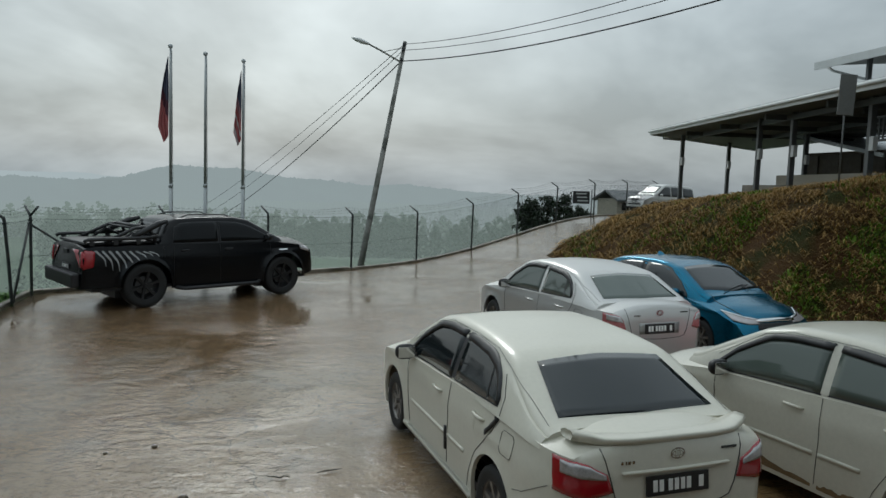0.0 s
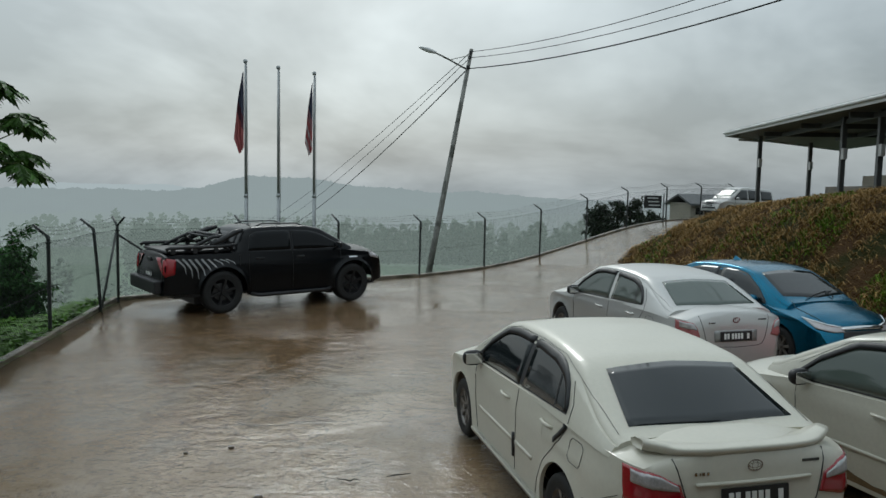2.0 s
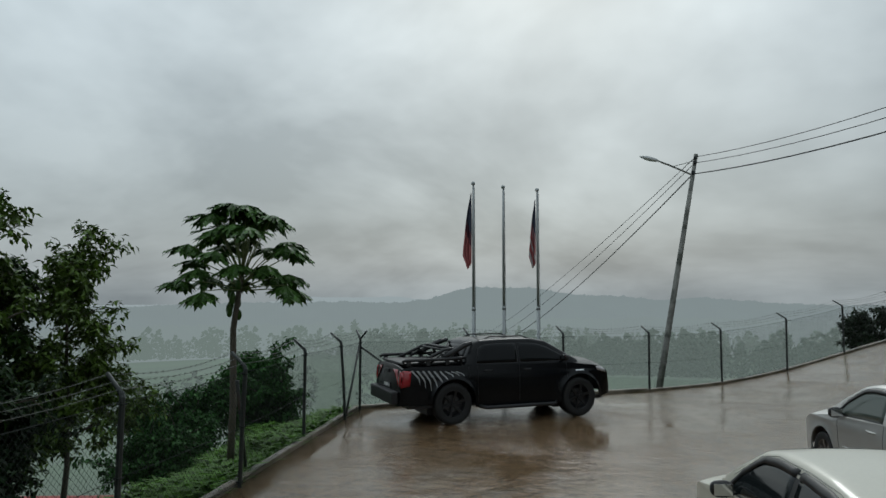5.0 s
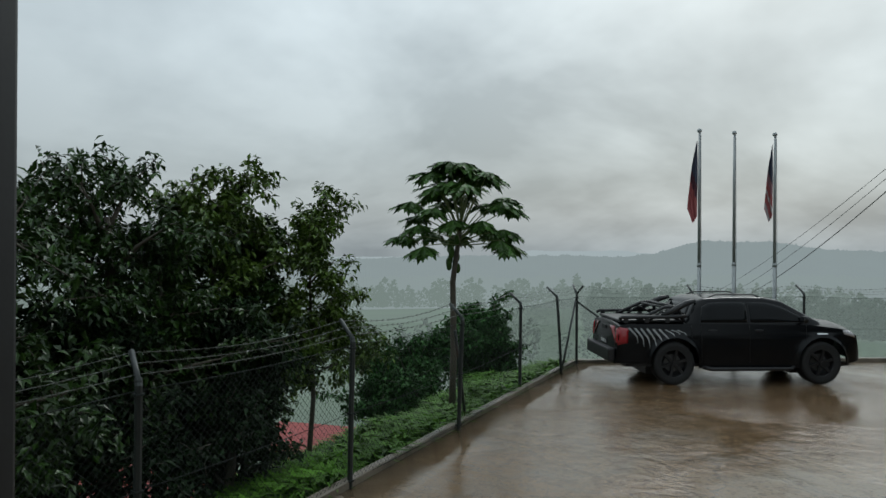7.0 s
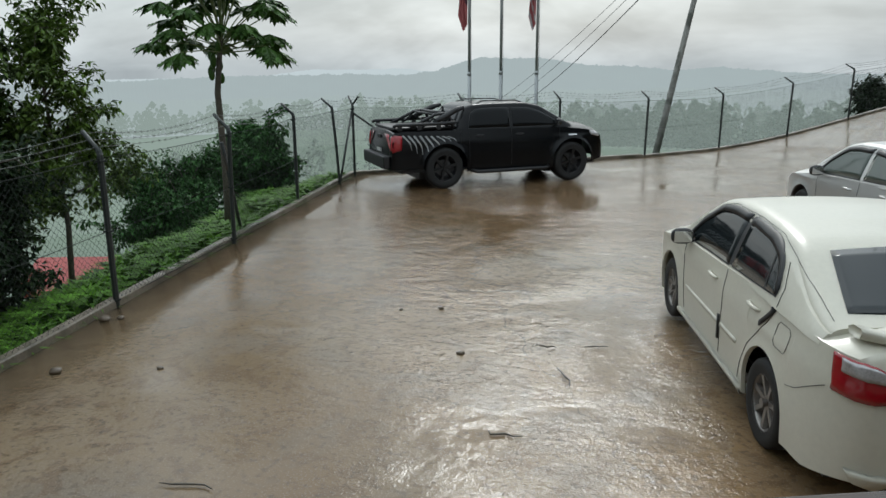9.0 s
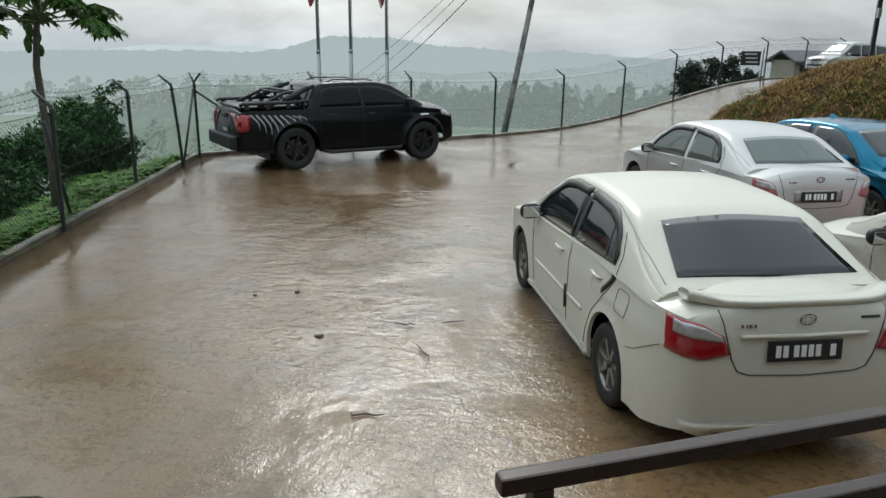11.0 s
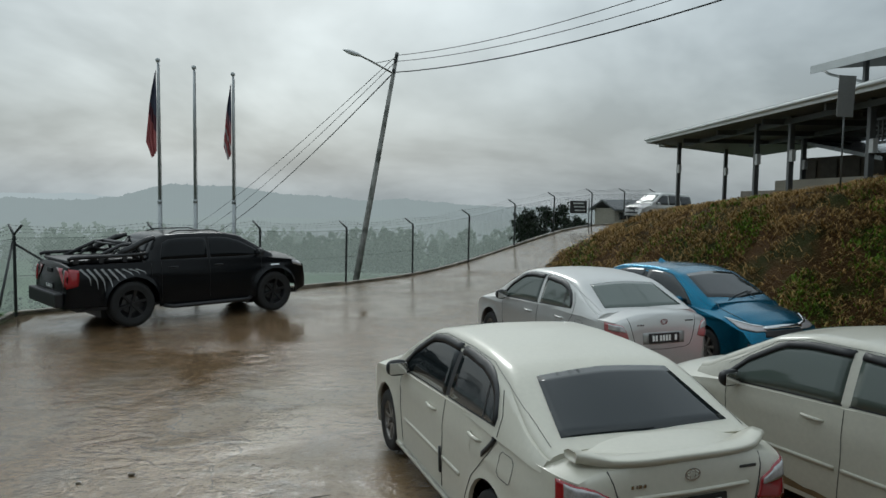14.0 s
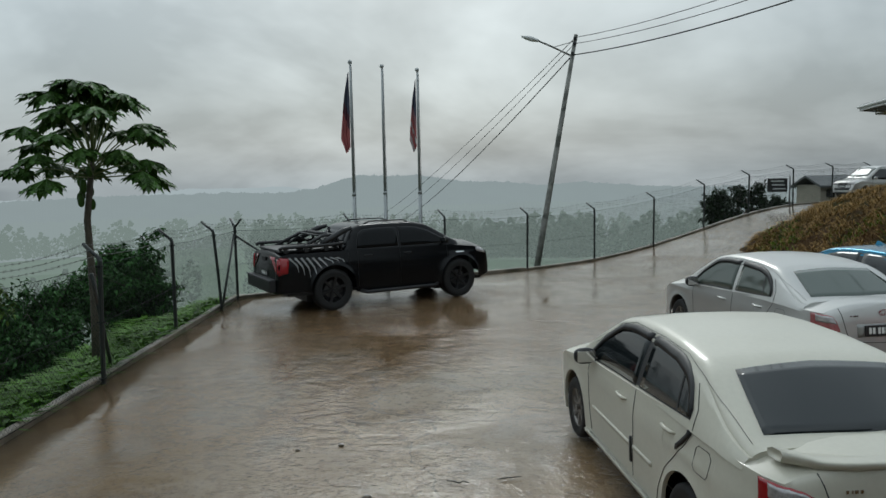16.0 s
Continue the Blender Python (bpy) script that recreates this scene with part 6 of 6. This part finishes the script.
def papaya():
    x, y = -8.72, 10.15
    z = valley_z(x, y) - 0.1
    ob = empty("papaya_tree", pose(x, y, z), "slender papaya tree with a crown of deeply cut leaves", "tree")
    h = 2.80 - z
    tube("trunk", [(0, 0, 0), (0.05, 0, h * 0.4), (0.02, 0, h * 0.8), (0.13, 0.08, h + 0.35)], [0.07, 0.062, 0.055, 0.045], M_BARK, ob, 10)
    r = random.Random(21)
    for i in range(11):
        bm = bmesh.new()
        bmesh.ops.create_uvsphere(bm, u_segments=8, v_segments=6, radius=1)
        a = r.random() * 6.28
        for v in bm.verts:
            v.co = Vector((v.co.x * 0.055, v.co.y * 0.055, v.co.z * 0.1)) + Vector((0.03 + 0.09 * math.cos(a), 0.09 * math.sin(a), h - 0.42 + 0.055 * i))
        part("fruit", bm, M_PAPAYA, ob, smooth=True)
    n = 38
    for k in range(n):
        a = k * 2.39996
        t = k / n
        el = radians(84 - 84 * t + r.uniform(-8, 8))
        ln = r.uniform(1.10, 1.42) * (0.78 + 0.22 * math.sin(math.pi * min(t + 0.2, 1)))
        o = Vector((0.13, 0.08, h + 0.36 - 0.35 * t))
        d = Vector((math.cos(a) * math.cos(el), math.sin(a) * math.cos(el), math.sin(el)))
        tip = o + d * ln
        leaf = new("leaf")
        leaf.parent = ob
        tube("stalk", [o, o + d * ln * 0.5 + Vector((0, 0, 0.03)), tip], [0.014, 0.011, 0.007], M_PAPAYA_STALK, leaf, 5)
        out = Vector((math.cos(a), math.sin(a), 0))
        side = Vector((-math.sin(a), math.cos(a), 0))
        V, Fc = [], []
        for lobe in range(9):
            b = radians(-152 + 38 * lobe)
            droop = r.uniform(0.35, 0.95)
            ld = (out * math.cos(b) + side * math.sin(b) + Vector((0, 0, -droop + 0.2 * math.sin(el)))).normalized()
            L_ = r.uniform(0.44, 0.60) * (1.0 - 0.28 * abs(b) / 2.65)
            sd = ld.cross(Vector((0, 0, 1))).normalized()
            # main lobe with side teeth
            for f0, f1, wd in ((0, 1.0, 0.085),):
                v, f = leaf_quad(tip, ld, Vector((0, 0, 1)), L_, 0.19, 0.12)
                oo = len(V); V += v; Fc += [tuple(i + oo for i in q) for q in f]
            for tt in (0.42, 0.62, 0.8):
                for sg in (-1, 1):
                    v, f = leaf_quad(tip + ld * L_ * tt * 0.8, ld + sd * sg * 0.85, Vector((0, 0, 1)), L_ * (0.46 - 0.16 * tt), 0.085, 0.1)
                    oo = len(V); V += v; Fc += [tuple(i + oo for i in q) for q in f]
        obj("blade", V, Fc, M_PAPAYA, leaf)
    return ob


M_PAPAYA_STALK = mat("papaya_stalk", (0.16, 0.2, 0.07), 0.5, 0, 0.2, 3, 30, 0)
papaya()


def blades(name, spots, ln, wd, material, label, category, flat=0.0, seed=2):
    r = random.Random(seed)
    V, Fc = [], []
    for p in spots:
        a = r.random() * 6.283
        l, w = ln * r.uniform(0.5, 1.4), wd * r.uniform(0.7, 1.3)
        d = Vector((math.cos(a), math.sin(a), 0))
        s = Vector((-d.y, d.x, 0)) * w * 0.5
        p = Vector(p)
        up = Vector((0, 0, 1 - flat))
        m, t = p + (up * 0.75 + d * 0.35).normalized() * l * 0.55, p + (up * 0.6 + d * 0.9 + Vector((0, 0, -0.15 * flat))).normalized() * l
        o = len(V)
        V += [p - s, p + s, m + s * 0.9, m - s * 0.9, t]
        Fc += [(o, o + 1, o + 2, o + 3), (o + 3, o + 2, o + 4)]
    return tagged(obj(name, V, Fc, material), label, category, kind="stuff")


def scatter(n, box, keep, zf, seed):
    r = random.Random(seed)
    out = []
    while len(out) < n:
        x, y = r.uniform(box[0], box[2]), r.uniform(box[1], box[3])
        if keep(x, y, r):
            out.append((x, y, zf(x, y)))
    return out


def near_fence(x, y, r):
    d = outside(x, y)
    return 0.12 < d < 4.5 and r.random() < (1.0 if d < 2.2 else 0.4)


blades("verge_grass", scatter(17000, (-13, 1, -5, 15.5), near_fence, lambda x, y: valley_z(x, y) - 0.02, 31), 0.34, 0.028, M_BLADE, "bright wet grass and weeds along the kerb", "grass", 0.1, 32)
blades("verge_weed", scatter(6500, (-12, 1, -5, 15), lambda x, y, r: 0.2 < outside(x, y) < 2.6 and noise.noise((x * 0.9, y * 0.9, 3)) > 0.02, lambda x, y: valley_z(x, y) + 0.06, 33), 0.38, 0.09, M_BLADE, "broad-leaved bright green weeds by the kerb", "weeds", 0.05, 34)
blades("road_verge_grass", scatter(5000, (-9, 14, 12, 40), lambda x, y, r: 0.05 < outside(x, y) < 0.9 and y > 15, lambda x, y: valley_z(x, y), 35), 0.22, 0.02, M_BLADE, "tufts of grass outside the back fence", "grass", 0.1, 36)


def bank_dry(x, y, r):
    d = in_bank(x, y)
    g = noise.noise((x * 1.7, y * 1.7, 2.0)) + 0.6 * noise.noise((x * 5.0, y * 5.0, 8.0))
    return 0.03 < d < 6.5 and r.random() < (1 if d < 4 else 0.45) * min(max(0.45 + 2.2 * g, 0.05), 1)


GREEN_SPOTS = ((9.6, 14.6, 0.95), (7.4, 17.4, 0.6), (7.4, 14.3, 0.5), (10.6, 15.3, 0.6))


def bank_green(x, y, r):
    """Weeds grow in a few thick patches and thinly between them."""
    d = in_bank(x, y)
    ragged = 0.45 * noise.noise((x * 2.1, y * 2.1, 5)) + 0.25 * noise.noise((x * 5.5, y * 5.5, 2))
    thick = any(math.hypot(x - cx, y - cy) < rad * (1 + ragged) for cx, cy, rad in GREEN_SPOTS)
    g = noise.noise((x * 0.55, y * 0.55, 12.0)) + 0.35 * noise.noise((x * 2.1, y * 2.1, 5))
    return 0.1 < d < 6 and (thick or (g > 0.18 and r.random() < 0.35))


BOX = (3.5, 11.0, 18, 40)
blades("dead_grass", scatter(64000, BOX, bank_dry, lambda x, y: bank_z(x, y) - 0.015, 41), 0.30, 0.017, M_DRY, "dead cut grass and stalks on the earth bank", "dead grass", 0.62, 42)
blades("bank_grass", scatter(10000, BOX, bank_green, lambda x, y: bank_z(x, y) - 0.02, 43), 0.20, 0.03, M_BANKGREEN, "patches of green weeds on the earth bank", "grass", 0.3, 44)


# ---- distance: hills and far woods with painted rain haze ----
def ridge(name, dist, az0, az1, base, height, rough, amount, colour, seed, label, air=None, fine=0.0):
    V, n = [], 1400
    for i in range(n + 1):
        az = az0 + (az1 - az0) * i / n
        h = height(az)
        h += rough * (noise.noise((az * 0.35, seed, 0)) + 0.5 * noise.noise((az * 1.1, seed, 3)) + 0.30 * noise.noise((az * 4.5, seed, 5)) + 0.2 * abs(noise.noise((az * 11, seed, 7)))) + fine * (abs(noise.noise((az * 9, seed, 11))) + 0.7 * abs(noise.noise((az * 23, seed, 13))))
        a = radians(az)
        for k, (f, dd) in enumerate(((0, -0.25), (0.35, -0.12), (0.7, -0.05), (1.0, 0.0), (0.9, 0.12))):
            zz = base + (h - base) * f
            V.append((dist * (1 + dd) * math.sin(a), dist * (1 + dd) * math.cos(a), 2.6 + dist * math.tan(radians(zz)) * (1 + dd)))
    return tagged(obj(name, V, [q[::-1] for q in grid_faces(n + 1, 5)], haze_mat(name + "_painted_haze", colour, air or AIR, amount), smooth=True), label, "backdrop", kind="structure")


def crest_main(az):
    return interp(az, ((-95, -1.0), (-60, -0.9), (-48.5, -0.73), (-40, -0.45), (-30, -0.4), (-27.5, -0.5), (-24.4, -0.2), (-22.6, 0.45), (-21, 0.85), (-18.8, 0.68), (-16.5, 0.75), (-13.9, 0.35), (-11.4, 0.1), (-8.3, -0.05), (-6, -0.3), (-3.5, -0.05), (-1, -0.25), (2.2, -0.53), (5.7, -0.62), (12, -0.6), (20, -0.8)))


ridge("backdrop", 2600, -95, 60, -4, lambda az: crest_main(az * 0.8 + 6) * 0.5 - 0.35, 0.12, 0.93, (0.05, 0.07, 0.05), 3.0, "far hills paled by painted rain haze", AIR_FAR, 0.05)
ridge("backdrop", 1500, -95, 50, -5, crest_main, 0.07, 0.82, (0.04, 0.06, 0.05), 7.0, "long wooded hills with painted rain haze", AIR_MID, 0.22)
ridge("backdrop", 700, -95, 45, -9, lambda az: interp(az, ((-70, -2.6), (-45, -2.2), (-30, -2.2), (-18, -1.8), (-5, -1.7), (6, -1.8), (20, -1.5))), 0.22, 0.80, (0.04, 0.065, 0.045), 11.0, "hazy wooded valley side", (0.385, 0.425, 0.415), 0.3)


def far_wood(dist, az0, az1, count, hmin, hmax, base_el, amount, seed, name, label):
    """A belt of far trees, each a ragged cone or dome of leaf clumps."""
    r = random.Random(seed)
    V, Fc = [], []
    for _ in range(count):
        az = radians(r.uniform(az0, az1))
        dd = dist * r.uniform(0.8, 1.25)
        h = r.uniform(hmin, hmax)
        c = Vector((dd * math.sin(az), dd * math.cos(az), 2.6 + dd * math.tan(radians(base_el))))
        w = h * r.uniform(0.22, 0.42)
        for k in range(80):
            t = r.random()
            rad = w * math.sin(math.pi * min(0.15 + 0.85 * t, 1)) ** 0.7 * r.uniform(0.3, 1.0)
            a = r.random() * 6.283
            p = c + Vector((rad * math.cos(a), rad * math.sin(a), h * t))
            s = h * r.uniform(0.035, 0.085)
            o = len(V)
            u = Vector((r.gauss(0, 1), r.gauss(0, 1), r.gauss(0, 1))).normalized() * s
            q = u.orthogonal().normalized() * s
            V += [p + u, p + q, p - u * 0.8, p - q * 0.9, p + u.cross(q).normalized() * s * 0.7]
            Fc += [(o, o + 1, o + 4), (o + 1, o + 2, o + 4), (o + 2, o + 3, o + 4), (o + 3, o, o + 4), (o, o + 3, o + 2, o + 1)]
    return tagged(obj(name, V, Fc, haze_mat(name + "_painted_haze", (0.035, 0.06, 0.035), AIR_NEAR, amount), smooth=True), label, "woods", kind="stuff")


far_wood(420, -85, 25, 420, 9, 17, -4.6, 0.72, 51, "far_wood", "far belt of trees greyed by painted rain haze")
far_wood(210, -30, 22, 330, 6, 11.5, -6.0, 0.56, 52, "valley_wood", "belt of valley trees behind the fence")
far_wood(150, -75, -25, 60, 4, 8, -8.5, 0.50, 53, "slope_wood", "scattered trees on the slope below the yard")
for k, (x, y, h, sp, sd) in enumerate(((6.9, 42.5, 3.7, 2.0, 61), (5.5, 43.5, 3.0, 1.6, 62), (8.4, 44, 2.6, 1.5, 63), (10.0, 47, 2.0, 1.4, 64))):
    leafy_tree(x, y, -1.9, h + 1.2, sp, 5000, M_LEAF_DARK_SHADE, "dark rounded tree beyond the fence", leaf=0.26, seed=sd, low=0.1, trunk_r=0.1)


# ---- litter on the yard ----
def stone(x, y, r, seed):
    q = random.Random(seed)
    bm = bmesh.new()
    bmesh.ops.create_icosphere(bm, subdivisions=2, radius=r)
    for v in bm.verts:
        k = 1 + 0.35 * noise.noise(v.co * (1.4 / r) + Vector((seed, 0, 0)))
        v.co = Vector((v.co.x * k * 1.2, v.co.y * k, v.co.z * k * 0.6))
    ob = part("stone", bm, M_STONE, None, smooth=True)
    ob.location = (x, y, road_z(x, y) + r * 0.35)
    tagged(ob, "small wet brown stone lying on the yard", "stone", "stones on the yard")


def twig(x, y, ln, turn, seed):
    q = random.Random(seed)
    a = radians(turn)
    pts = [Vector((x + ln * (t - 0.5) * math.cos(a) + q.uniform(-0.02, 0.02), y + ln * (t - 0.5) * math.sin(a) + q.uniform(-0.03, 0.03), 0.018)) for t in (0, 0.25, 0.5, 0.75, 1)]
    tagged(tube("twig", pts, [0.004, 0.007, 0.008, 0.006, 0.003], M_BARK, n=6), "dark wet twig washed onto the concrete", "twig", "twigs on the yard")


STONES = [(-5.1, 3.77, 0.05), (-5.79, 4.87, 0.06), (-5.68, 4.98, 0.035), (-2.71, 6.56, 0.025), (-2.04, 5.5, 0.03), (-4.32, 4.18, 0.025), (-7.31, 9.48, 0.04), (-3.09, 6.36, 0.02)]
TWIGS = [(-1.04, 5.36, 0.32, -55), (-1.2, 4.26, 0.26, 10), (-1.35, 5.94, 0.2, 5), (-2.8, 2.91, 0.34, 12), (-0.95, 6.09, 0.22, 30)]
for i, (x, y, r) in enumerate(STONES):
    stone(x, y, r, i + 1)
for i, (x, y, ln, turn) in enumerate(TWIGS):
    twig(x, y, ln, turn, i + 1)
